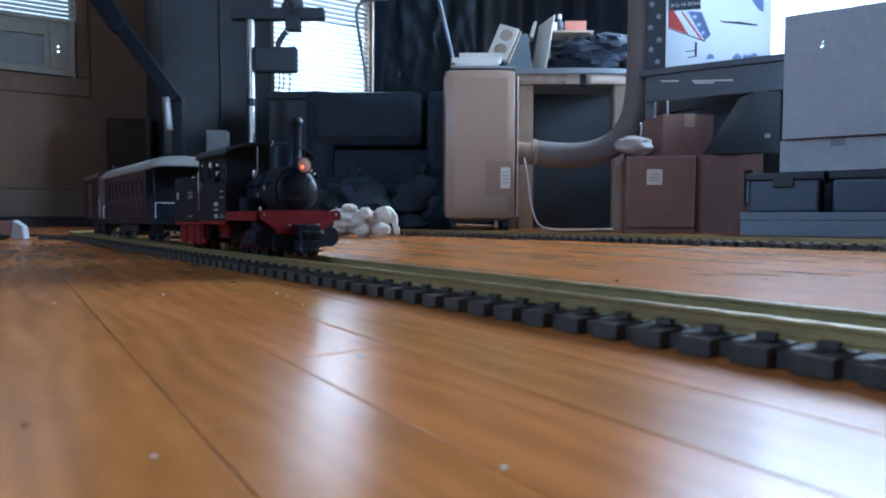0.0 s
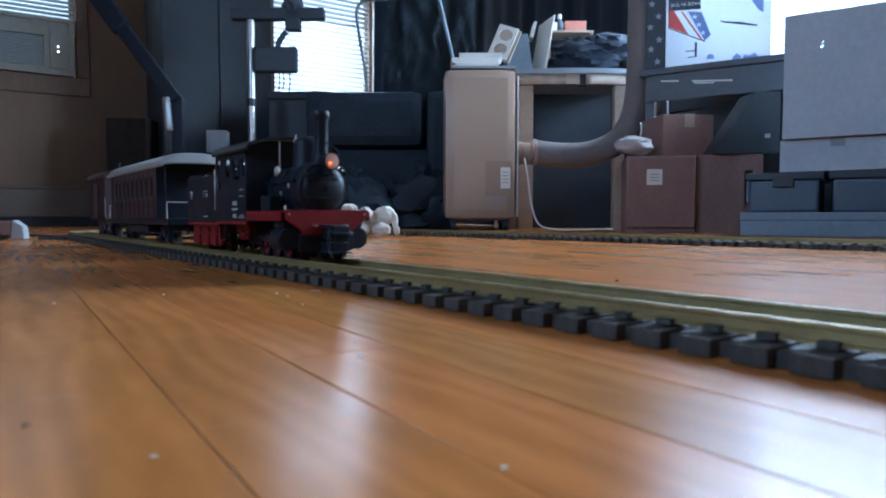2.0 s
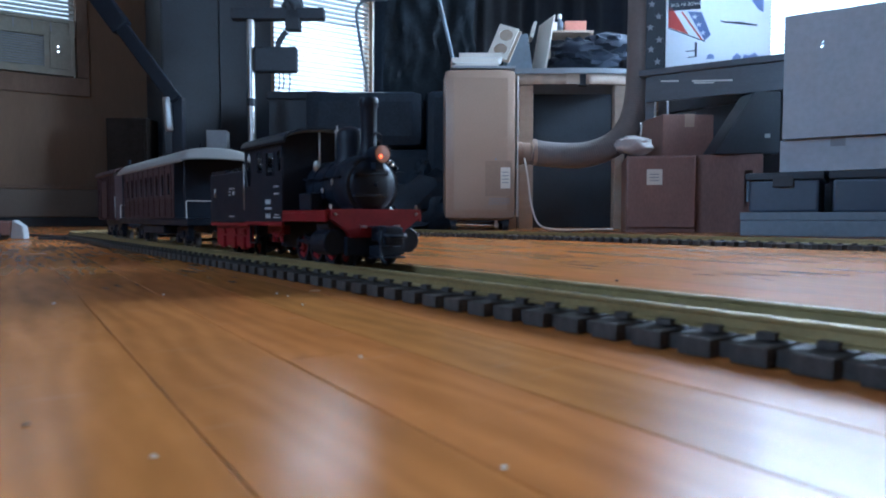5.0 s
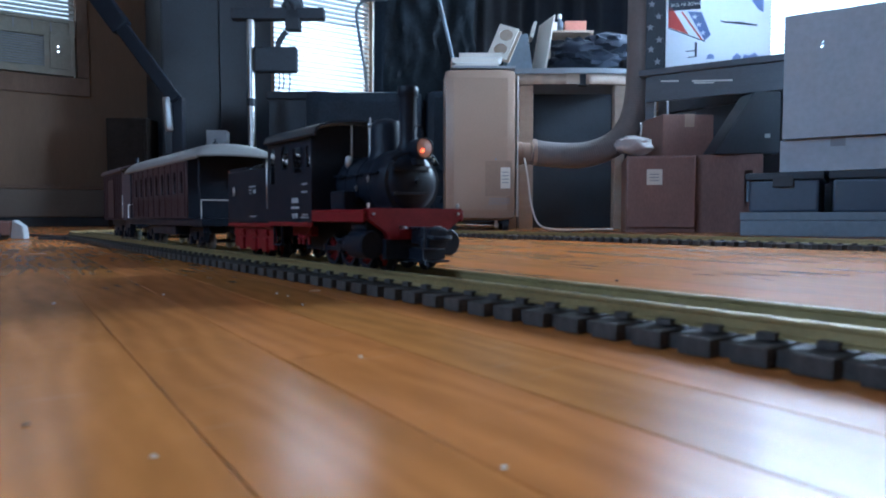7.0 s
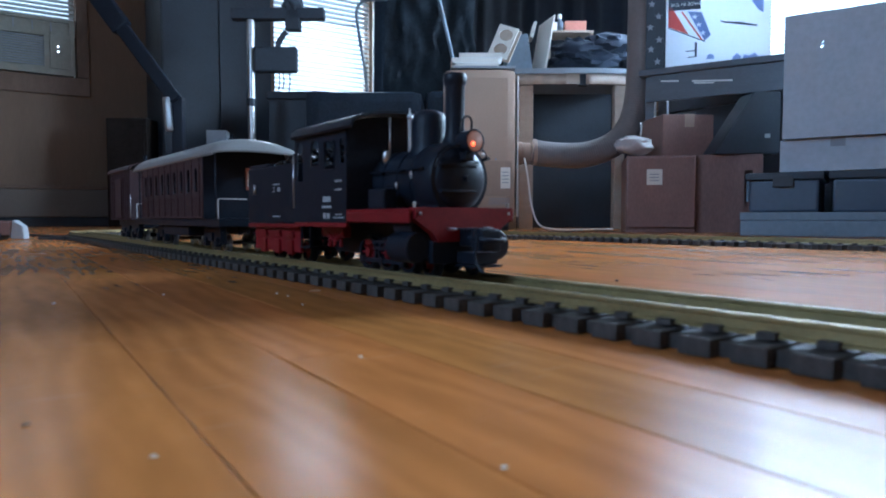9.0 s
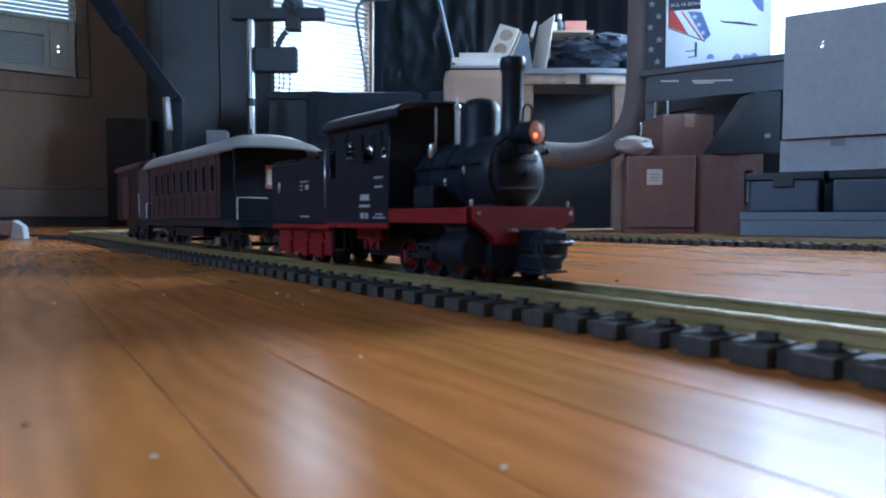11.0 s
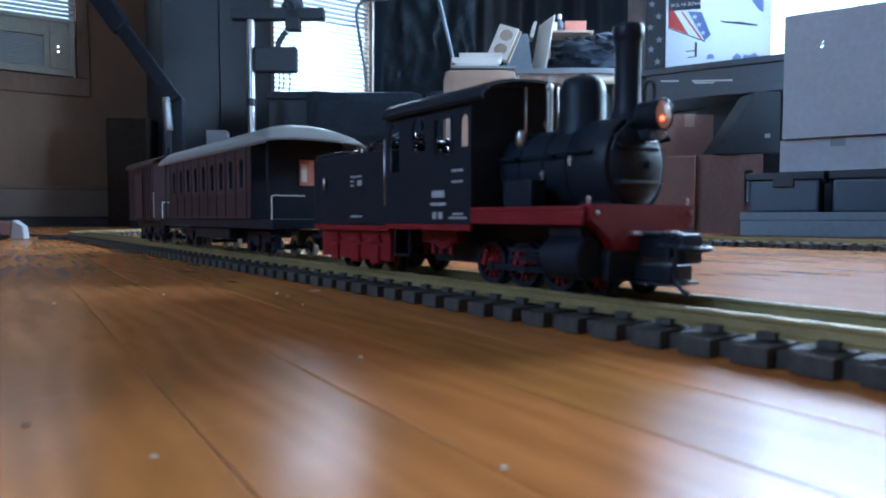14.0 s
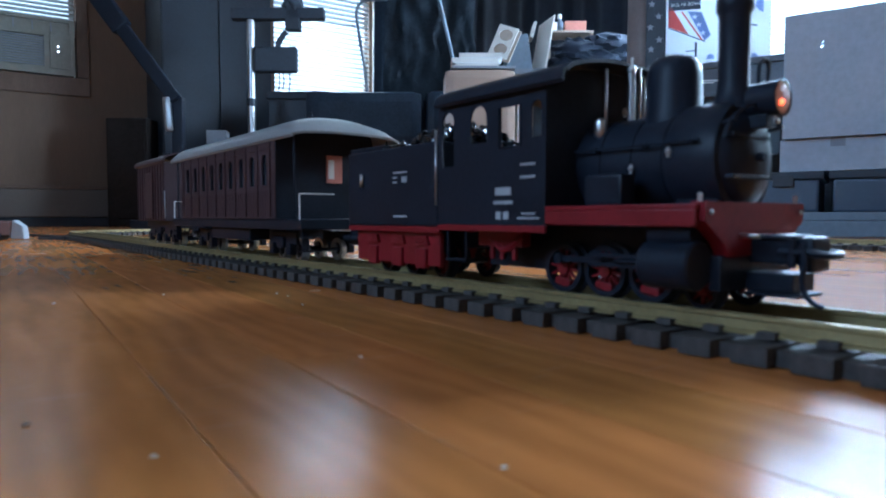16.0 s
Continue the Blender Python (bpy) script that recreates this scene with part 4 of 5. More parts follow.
for (x0, y0), (x1, y1) in zip(arc, arc[1:]):
    if abs((x0 + x1) / 2 - 0.055) > 0.02:
        v = [bm.verts.new(p) for p in ((x0, y0, 0.715), (x1, y1, 0.715), (x1, y1, 0.765), (x0, y0, 0.765), (x0, y0 + 0.02, 0.715), (x1, y1 + 0.02, 0.715), (x1, y1 + 0.02, 0.765), (x0, y0 + 0.02, 0.765))]
        for f in ((0, 1, 2, 3), (4, 7, 6, 5), (0, 4, 5, 1), (3, 2, 6, 7), (0, 3, 7, 4), (1, 5, 6, 2)):
            bm.faces.new([v[k] for k in f])
bmesh.ops.remove_doubles(bm, verts=bm.verts, dist=1e-5)
part("apron", bm, M_WOODL, desk)
bm = B()
top = arc + [(0.33, 0.6), (-0.33, 0.6)]
lo, hi = [bm.verts.new((x, y - (0.015 if i < 21 else 0), 0.766)) for i, (x, y) in enumerate(top)], [bm.verts.new((x, y - (0.015 if i < 21 else 0), 0.79)) for i, (x, y) in enumerate(top)]
bm.faces.new(lo[::-1]), bm.faces.new(hi)
for i in range(len(top)):
    j = (i + 1) % len(top)
    bm.faces.new((lo[i], lo[j], hi[j], hi[i]))
part("desktop", bm, M_GREY, desk)
for x0, x1 in ((-0.26, -0.19), (0.215, 0.268)):
    part("leg", bx(B(), x0, x1, 0.0, 0.06, 0.0, 0.715, 0.004), M_WOODL, desk)
part("side_panel", bx(B(), -0.335, -0.27, 0.02, 0.58, 0.0, 0.714, 0.003), M_WOODL, desk)
part("back_panel", bx(B(), -0.26, 0.33, 0.52, 0.54, 0.0, 0.765), M_DARK, desk)
part("drawer_gap", bx(B(), 0.035, 0.075, -0.02, 0.02, 0.71, 0.765), M_DARK, desk)

cloth = thing("cloth_pile", askew(0.77, 3.42, 0.79), "crumpled navy blue cloth heaped on the desk", "cloth")
bm = B()
for i in range(9):
    lump(bm, (random.uniform(-0.14, 0.1), random.uniform(-0.06, 0.1), 0.055 + random.uniform(0, 0.095)), 0.08, (1.5, 1.0, 0.62), i * 3.1, 0.42, 8)
for v in bm.verts:
    v.co.z = max(v.co.z, 0.001)
part("folds", bm, M_NAVY, cloth)
tray = thing("shelf_tray", askew(0.68, 3.66, 0.79), "raised pale tray holding a bottle and small packets", "tray")
part("tray_top", bx(B(), -0.12, 0.13, -0.08, 0.08, 0.26, 0.272, 0.003), M_WOODL, tray)
for x in (-0.11, 0.12):
    part("tray_leg", bx(B(), x - 0.01, x + 0.01, -0.07, 0.07, 0, 0.26), M_WOODL, tray)
flat_thing("carton", "small white carton on the tray", "carton", askew(0.59, 3.63, 1.062), (0.055, 0.05, 0.05), M_PAPER)
flat_thing("packet", "orange and white packet on the tray", "packet", askew(0.72, 3.64, 1.062), (0.115, 0.05, 0.06), M_ORANGE)
bottle = thing("bottle", askew(0.645, 3.69, 1.062), "small grey bottle with a pale cap", "bottle")
part("flask", lathe(B(), [(0.018, 0), (0.02, 0.004), (0.02, 0.07), (0.009, 0.085), (0.009, 0.09)], (0, 0, 0), "Z", 20), M_BLUEGREY, bottle)
part("cap", lathe(B(), [(0.012, 0.09), (0.012, 0.112), (0.01, 0.115)], (0, 0, 0), "Z", 20), M_WHITE, bottle)
holder = thing("file_holder", askew(0.42, 3.45, 0.79), "dark grey open file holder with white sheets", "file holder")
part("body", bx(B(), -0.09, 0.04, -0.06, 0.06, 0, 0.2, 0.004), M_BLUEGREY, holder, m=pose(0, 0, 0, 0, -8, 0))
part("sheet", bx(B(), 0.07, 0.078, -0.1, 0.1, 0.005, 0.31), M_PAPER, holder, m=pose(0, 0, 0, 0, 10, 14))
part("sheet", bx(B(), -0.02, -0.005, -0.05, 0.05, 0.19, 0.27), M_PAPER, holder, m=pose(0, 0, 0, 0, 14, 0))
hook = thing("desk_clamp", askew(0.935, 3.27, 0.0), "dark bent metal bar with a bright tip against the desk", "clamp")
bm = tube(B(), [(0, 0, 0.0), (0, 0, 0.5), (0, 0, 0.75), (0.01, 0, 0.83), (0.025, 0, 0.86)], 0.012, 8)
part("bar", bm, M_DARK, hook)
part("tip", ball(B(), (0.022, -0.01, 0.85), 0.012, (0.7, 0.7, 1.7)), M_STEEL, hook)

# cabinets, boxes and table by the bright window
low = thing("low_cabinet", askew(0.845, 2.55, 0, -12), "low red-brown wooden cabinet with a white sticker", "cabinet")
part("carcass", bx(B(), -0.13, 0.128, 0.018, 0.36, 0.0, 0.3, 0.004), M_WOODB, low)
part("door", bx(B(), -0.126, 0.124, 0.0, 0.016, 0.02, 0.292, 0.003), M_WOODB, low)
part("sticker", bx(B(), -0.055, 0.003, -0.0015, -0.0004, 0.185, 0.245), M_PAPER, low, "white paper sticker")
for z in (0.2, 0.212, 0.224):
    part("lettering", bx(B(), -0.045, -0.01, -0.0021, -0.0016, z, z + 0.003), M_GREY, low)
tall = thing("side_cabinet", askew(1.108, 2.56, 0, -12), "red-brown wooden side cabinet with a recessed slot", "cabinet")
part("front_board", plate(B(), [rect(-0.122, 0.12, 0.0, 0.302), rect(0.055, 0.085, 0.1, 0.24)], 0.03), M_WOODB, tall, smooth=0)
part("carcass", bx(B(), -0.12, 0.118, 0.02, 0.34, 0.0, 0.3, 0.002), M_WOODB, tall)
part("handle", rod(B(), (0.07, -0.006, 0.12), (0.07, -0.006, 0.22), 0.006, seg=10), M_BLUEGREY, tall)
carton = thing("brown_carton", askew(1.0, 2.66, 0.302, 4), "dusty brown carton on the low cabinets", "carton")
part("box_body", bx(B(), -0.12, 0.09, 0.0, 0.22, 0.0, 0.17, 0.003), M_WOODB, carton)
part("tape", bx(B(), -0.03, 0.01, -0.0012, 0.221, 0.12, 0.1712), M_CREAM, carton)
case = thing("sloped_case", askew(1.165, 2.52, 0.302), "sloping dark case set down on the side cabinet", "case")
bm = B()
lo = [(-0.13, 0.0), (0.12, 0.0), (0.12, 0.235), (0.02, 0.235)]
ring = [[bm.verts.new((x, y, z)) for x, z in lo] for y in (0.0, 0.13)]
bm.faces.new(ring[0]), bm.faces.new(ring[1][::-1])
for k in range(4):
    bm.faces.new((ring[0][k], ring[1][k], ring[1][(k + 1) % 4], ring[0][(k + 1) % 4]))
bmesh.ops.bevel(bm, geom=bm.edges[:], offset=0.004, segments=2, affect="EDGES")
part("shell", bm, M_DARK, case)
part("latch", bx(B(), 0.06, 0.08, -0.004, 0.0, 0.06, 0.075, 0.001), M_STEEL, case)
rag = thing("plastic_bag", askew(0.775, 2.66, 0.3), "crumpled pale plastic bag tied with string", "bag")
bm = B()
lump(bm, (-0.005, 0, 0.046), 0.056, (1.3, 0.9, 0.72), 4.2, 0.3, 5)
lump(bm, (-0.05, 0, 0.055), 0.03, (1.1, 0.8, 0.7), 9.1, 0.35, 6)
for v in bm.verts:
    v.co.z = max(v.co.z, 0.001)
part("crumple", bm, M_BAG, rag)
part("string", tube(B(), [(0.02, 0, 0.07), (0.021, 0, 0.11), (0.02, 0.005, 0.14)], 0.002, 6), M_WHITE, rag)

TABLE = pose(2.465, 1.6, 0, 0, 0, 24)
table = thing("table", TABLE, "dark wooden table beneath the bright window", "table")
part("tabletop", bx(B(), 0, 0.31, -0.38, 0.38, 0.672, 0.698, 0.004), M_TABLE, table)
part("apron", bx(B(), 0.014, 0.03, -0.35, 0.35, 0.56, 0.671, 0.002), M_TABLE, table)
# white strips paint the window light that shows through gaps under the tabletop
for y0, y1, z0, z1 in ((0.212, 0.286, 0.641, 0.647), (0.0, 0.158, 0.628, 0.6345), (0.07, 0.15, 0.619, 0.625)):
    bm = bx(B(), 0.0115, 0.0136, y0, y1, z0, z1)
    for v in bm.verts:
        v.co.z += (v.co.y - y1) * 0.09
    part("gap_light_strip", bm, M_WHITE, table, "white strip painted for window light in the gaps under the tabletop")
for x in (0.06, 0.28):
    for y in (-0.34, 0.34):
        part("leg", bx(B(), x - 0.02, x + 0.02, y - 0.02, y + 0.02, 0, 0.672, 0.003), M_TABLE, table)
# printed box before the window, made of translucent sheets so that it glares
bag = thing("printed_box", TABLE @ pose(0.14, 0.085, 0.7105, 0, 0, -72), "large printed box with red, white and blue stripes, made of thin sheets lit through", "carrier bag")
part("front_sheet", bx(B(), -0.21, 0.21, 0.0, 0.0012, 0, 0.46), M_BAGW, bag)
part("back_sheet", bx(B(), -0.21, 0.21, 0.12, 0.1212, 0, 0.46), M_BAGW, bag)
part("side_sheet", bx(B(), -0.2112, -0.21, 0.0, 0.12, 0, 0.46), M_BAGD, bag)
part("side_sheet", bx(B(), 0.21, 0.2112, 0.0, 0.12, 0, 0.46), M_BAGT, bag)


def stripe(pts, material, name="print"):
    return part(name, plate(B(), [pts], 0.0008, Matrix.Translation((0, -0.0009, 0))), material, bag, smooth=0)


stripe([(-0.2, 0.265), (-0.185, 0.258), (-0.117, 0.14), (-0.2, 0.176)], M_BAGR)
stripe([(-0.149, 0.238), (-0.141, 0.238), (-0.058, 0.112), (-0.068, 0.116)], M_BAGR)
stripe([(-0.121, 0.238), (-0.064, 0.23), (-0.026, 0.132), (-0.05, 0.109)], M_BAGB)
stripe([(-0.2, 0.245), (-0.069, 0.245), (-0.069, 0.3), (-0.2, 0.3)], M_BAGD)
stripe([(-0.2, 0.17), (-0.2, 0.174), (-0.05, 0.108), (-0.05, 0.104)], M_BAGD)
stripe(rect(-0.09, -0.081, 0.042, 0.104), M_BAGD)
stripe(rect(-0.126, -0.09, 0.066, 0.07), M_BAGD)
stripe(rect(-0.118, -0.09, 0.04, 0.044), M_BAGD)
stripe([(0.007, 0.191), (0.03, 0.184), (0.09, 0.178), (0.157, 0.162), (0.157, 0.156), (0.085, 0.169), (0.025, 0.18)], M_BAGD)
stripe([(0.117, 0.3), (0.18, 0.3), (0.18, 0.212), (0.16, 0.225), (0.14, 0.255)], M_BAGB)
stripe([(-0.042, 0.03), (-0.01, 0.03), (-0.014, 0.045), (-0.027, 0.051), (-0.038, 0.046)], M_BAGB)
stripe([(0.055, 0.012), (0.092, 0.012), (0.096, 0.034), (0.08, 0.048), (0.066, 0.036)], M_BAGB)
stripe([(0.1, 0.012), (0.19, 0.012), (0.188, 0.032), (0.165, 0.03), (0.15, 0.046), (0.128, 0.034), (0.108, 0.04)], M_BAGB)
for k, (x, z) in enumerate(((-0.092, 0.212), (-0.075, 0.178), (-0.058, 0.142))):
    part("star", plate(B(), [[((0.013 if i % 2 == 0 else 0.0055) * math.sin(i * math.pi / 5) + x, (0.013 if i % 2 == 0 else 0.0055) * math.cos(i * math.pi / 5) + z) for i in range(10)]], 0.0006, Matrix.Translation((0, -0.0018, 0))), M_BAGW, bag, smooth=0)
tx = bpy.data.curves.new("words", "FONT")
tx.body, tx.size, tx.extrude, tx.align_x = "MADE IN THE", 0.02, 0.0003, "CENTER"
tmp = bpy.data.objects.new("words", tx)
me = bpy.data.meshes.new_from_object(tmp)
bpy.data.objects.remove(tmp)
me.materials.append(M_BAGW)
words = new("lettering", me)
words.parent = bag
words.matrix_basis = pose(-0.13, -0.0022, 0.275, 90, 180, 0)
# left side of the printed box, added as a separate block beside it
starside = thing("star_side", TABLE @ pose(0.14, 0.085, 0.7105, 0, 0, -72) @ pose(-0.255, 0, 0), "dark side of the printed box with pale stars, added as its own block", "box")
part("box_body", bx(B(), -0.038, 0.04, 0.0, 0.1, 0, 0.46, 0.002), M_DARK, starside)
for i, (x, z) in enumerate(((0.012, 0.03), (-0.016, 0.085), (0.018, 0.125), (-0.02, 0.18), (0.014, 0.225), (-0.014, 0.28), (0.016, 0.33))):
    star = [((0.017 if k % 2 == 0 else 0.007) * math.sin(k * math.pi / 5) + x, (0.017 if k % 2 == 0 else 0.007) * math.cos(k * math.pi / 5) + z) for k in range(10)]
    part("star", plate(B(), [star], 0.0008, Matrix.Translation((0, -0.0008, 0))), M_GREY, starside, smooth=0)

# large carton with hand hole on storage bins
STACK = pose(2.427, 0.818, 0, 0, 0, 24)
base = flat_thing("flat_box", "low pale grey flat box under the storage bins", "box", STACK @ pose(0.0, 0.08, 0), (0.396, 0.996, 0.05), M_BLUEGREY, 0.004)
part("box_lid", bx(B(), -0.2, 0.2, -0.5, 0.5, 0.0505, 0.076, 0.003), M_BLUEGREY, base)
for i, (x, y, d) in enumerate(((0.0, 0.455, 0.225), (0.008, -0.02, 0.7))):
    e = thing("storage_bin", STACK @ pose(x, y, 0.0765), "dark blue-grey lidded plastic storage bin on a flat box", "storage bin", "bins by the wall")
    part("tub", bx(B(), -0.178, 0.178, -d / 2 + 0.012, d / 2 - 0.012, 0, 0.102, 0.008), M_BINS, e)
    part("lid", bx(B(), -0.19, 0.19, -d / 2, d / 2, 0.103, 0.127, 0.005), M_DARK, e)
    part("clip", bx(B(), -0.196, -0.186, -0.03, 0.03, 0.08, 0.118, 0.002), M_DARK, e)
for i, (x, y, d) in enumerate(((0.015, 0.305, 0.32), (0.01, -0.135, 0.52))):
    e = thing("flat_carton", STACK @ pose(x, y, 0.2045, 0, 0, -1 + 2 * i), "pale grey flat carton stacked on plastic bins", "carton", "stacked cartons")
    part("box_body", bx(B(), -0.19, 0.19, -d / 2, d / 2, 0, 0.102, 0.003), M_CARD, e)
    part("tape", bx(B(), -0.191, 0.191, -0.02, 0.02, 0.075, 0.103), M_GREY, e)
crate = thing("large_carton", STACK @ pose(0, 0, 0.3075), "large dark carton with an oval hand hole, stacked on cartons", "carton")
hole = [(0.355 + 0.0048 * math.cos(a / 12 * 2 * math.pi) - 0.003 * math.sin(a / 12 * 2 * math.pi), 0.2825 + 0.0115 * math.sin(a / 12 * 2 * math.pi)) for a in range(12)]
turn = Matrix.Rotation(radians(-90), 4, "Z")
part("front_board", plate(B(), [rect(-0.46, 0.4, 0, 0.3825), [(-x, z) for x, z in hole]], 0.004, Matrix.Translation((-0.2, 0, 0)) @ turn), M_CARD, crate, smooth=0)
part("back_board", plate(B(), [rect(-0.46, 0.4, 0, 0.3825), rect(-0.44, 0.2, 0.23, 0.37)], 0.004, Matrix.Translation((0.2, 0, 0)) @ turn), M_CARD, crate, smooth=0)
part("side_board", bx(B(), -0.198, 0.198, 0.456, 0.46, 0, 0.3825), M_CARD, crate)
part("side_board", bx(B(), -0.198, 0.198, -0.4, -0.396, 0, 0.3825), M_CARD, crate)
part("bottom_board", bx(B(), -0.198, 0.198, -0.395, 0.455, 0, 0.004), M_CARD, crate)
part("flap", bx(B(), -0.2, -0.197, -0.39, 0.2, 0, 0.02), M_CARD, crate, m=pose(0, 0, 0.3805, 0, 8, 0))

# black armchair and bags before the window wall
chair = thing("armchair", askew(-0.26, 3.45), "worn black leather armchair with a tubular frame", "armchair")
bm = B()
bx(bm, -0.40, 0.30, 0.0, 0.62, 0.12, 0.42, 0.05)
part("seat", bm, M_LEATHER, chair)
for x0, x1 in ((-0.46, -0.30), (0.17, 0.31)):
    part("armrest", bx(B(), x0, x1, -0.02, 0.6, 0.1, 0.72, 0.045), M_LEATHER, chair)
part("cushion", bx(B(), -0.44, 0.16, -0.03, 0.44, 0.42, 0.715, 0.06), M_LEATHER, chair)
part("backrest", bx(B(), -0.17, 0.28, 0.45, 0.62, 0.3, 1.6, 0.06), M_LEATHER, chair, m=pose(0, 0, 0, -6, 0, 0))
bm = tube(B(), [(-0.17, 0.4, 0.62), (-0.185, 0.4, 0.85), (-0.225, 0.42, 1.1), (-0.243, 0.43, 1.24), (-0.21, 0.44, 1.31), (-0.1, 0.44, 1.325), (0.12, 0.44, 1.325), (0.23, 0.44, 1.3), (0.27, 0.43, 1.15), (0.315, 0.42, 0.9)], 0.009, 10)
part("tube_frame", bm, M_BLUEGREY, chair)
part("tube_arm", tube(B(), [(0.195, 0.03, 1.36), (0.233, 0.03, 1.22), (0.308, 0.03, 0.9), (0.33, 0.05, 0.75), (0.335, 0.12, 0.3)], 0.0095, 10), M_BLUEGREY, chair)
for x in (-0.38, 0.24):
    for y in (0.06, 0.54):
        part("foot", rod(B(), (x, y, 0), (x, y, 0.125), 0.018, 0.024, 12), M_DARK, chair)
for i, (x, y, r, s) in enumerate(((-0.1, 3.25, 0.2, (1.2, 0.9, 0.75)), (-0.42, 3.15, 0.17, (1.1, 0.9, 0.8)), (-0.04, 3.2, 0.12, (1.0, 0.9, 0.9)))):
    e = thing("refuse_sack", askew(x, y), "slumped black plastic sack on the floor", "sack", "sacks by the armchair")
    bm = lump(B(), (0, 0, r * s[2] * 0.9), r, s, 5.5 + i * 2, 0.35, 9)
    for v in bm.verts:
        v.co.z = max(v.co.z, 0.001)
    part("sack_body", bm, M_LEATHER, e)
    part("knot", lump(B(), (0, 0, r * s[2] * 1.95), r * 0.18, (1, 1, 1.3), i, 0.5, 9), M_LEATHER, e)

# bright pole stand with a dark bracket
stand = thing("pole_stand", askew(-1.038, 3.6), "bright metal pole stand with a black bracket and box", "stand")
part("pole", rod(B(), (0, 0, 0.02), (0, 0, 1.12), 0.021, seg=20), M_STEEL, stand)
part("collar", rod(B(), (0, 0, 0.66), (0, 0, 0.70), 0.027, seg=20), M_DARK, stand)
part("base", lathe(B(), [(0.16, 0), (0.16, 0.012), (0.05, 0.03), (0.03, 0.05)], (0, 0, 0), "Z", 28), M_DARK, stand)
part("crossbar", bx(B(), -0.1, 0.4, -0.03, 0.03, 1.12, 1.18, 0.006), M_DARK, stand)
part("upright", bx(B(), 0.19, 0.27, -0.03, 0.03, 1.06, 1.34, 0.01), M_DARK, stand)
bm = lump(B(), (0.23, 0, 1.2), 0.055, (1, 0.8, 1.0), 3.3, 0.3, 7)
part("clamp_head", bm, M_DARK, stand)
part("bracket", tube(B(), [(0.19, 0, 1.06), (0.15, 0, 1.0), (0.15, 0, 0.97)], 0.016, 8), M_DARK, stand)
for x, z in ((0.149, 0.745), (0.172, 0.752), (0.205, 0.74)):
    part("cable", tube(B(), [(x, 0, 0.845), (x + 0.004, 0.004, 0.8), (x - 0.002, 0, z)], 0.0035, 6), M_DARK, stand)
part("control_box", bx(B(), 0.02, 0.25, -0.03, 0.03, 0.84, 0.975, 0.012), M_DARK, stand)

wardrobe = thing("tall_cabinet", pose(1.12, 4.3, 0), "tall black cabinet against the panelled wall", "cabinet")
part("carcass", bx(B(), -0.32, 0.36, 0.0, 0.5, 0.03, 1.9, 0.004), M_DARK, wardrobe)
for x0, x1 in ((-0.315, 0.017), (0.023, 0.355)):
    part("door", bx(B(), x0, x1, -0.02, -0.002, 0.05, 1.88, 0.004), M_DARK, wardrobe)
part("plinth", bx(B(), -0.3, 0.34, 0.02, 0.48, 0, 0.03), M_DARK, wardrobe)
chest = thing("storage_chest", askew(-0.82, 3.95), "black chest under the glaring window", "chest")
part("chest_body", bx(B(), -0.22, 0.24, 0.0, 0.35, 0.0, 0.76, 0.008), M_DARK, chest)
part("chest_lid", bx(B(), -0.23, 0.25, -0.01, 0.36, 0.762, 0.805, 0.008), M_DARK, chest)
low_shelf = thing("low_shelf", askew(-1.27, 3.72), "low black shelf unit", "shelf")
part("shelf_body", bx(B(), -0.3, 0.34, 0.0, 0.3, 0.0, 0.42, 0.005), M_DARK, low_shelf)
flat_thing("small_box", "small pale grey box on the low shelf", "box", askew(-1.275, 3.75, 0.42, 8), (0.11, 0.1, 0.125), M_GREY)
sub = thing("loudspeaker", askew(-1.92, 4.0), "black floor loudspeaker beside the panelled wall", "loudspeaker")
part("speaker_case", bx(B(), -0.12, 0.13, 0, 0.25, 0.0, 0.66, 0.012), M_FELT, sub)
part("grille", bx(B(), -0.105, 0.115, -0.008, -0.001, 0.05, 0.62, 0.003), M_FELT, sub)
boom = thing("exercise_machine", askew(-1.378, 3.42), "black exercise machine arm with a bright metal end", "exercise machine")
bm = B()
bx(bm, -0.035, 0.035, -0.02, 0.02, 0, 0.72, 0.008, Matrix.Translation((0.0, 0, 0.66)) @ Matrix.Rotation(radians(-36), 4, "Y"))
part("arm", bm, M_BLACK, boom)
part("arm_sleeve", bx(B(), -0.05, 0.05, -0.028, 0.028, 0.45, 0.8, 0.012, Matrix.Translation((0.0, 0, 0.66)) @ Matrix.Rotation(radians(-36), 4, "Y")), M_BLACK, boom)
part("metal_end", bx(B(), -0.022, 0.022, -0.026, 0.0, 0.5, 0.68, 0.016, pose(0.005, 0, 0, 0, -4, 0)), M_STEEL, boom, "scuffed bright metal end")
part("post", bx(B(), -0.025, 0.03, 0.002, 0.05, 0.03, 0.68, 0.006), M_BLACK, boom)
part("foot", bx(B(), -0.25, 0.25, -0.01, 0.06, 0, 0.045, 0.008), M_BLACK, boom)

# air conditioner set in the window
wac = thing("window_air_conditioner", pose(W1[0], BACK - 0.05, W1[2]), "pale window air conditioner in a brown frame", "air conditioner")
part("case", bx(B(), 0.012, 0.828, 0.012, 0.3, 0.004, 0.352, 0.008), M_WAC, wac)
part("front_frame", plate(B(), [rect(0.008, 0.83, 0.004, 0.354), rect(0.06, 0.66, 0.05, 0.24), rect(0.06, 0.80, 0.27, 0.335)], 0.02, Matrix.Translation((0, 0.0, 0))), M_WAC, wac, smooth=0)
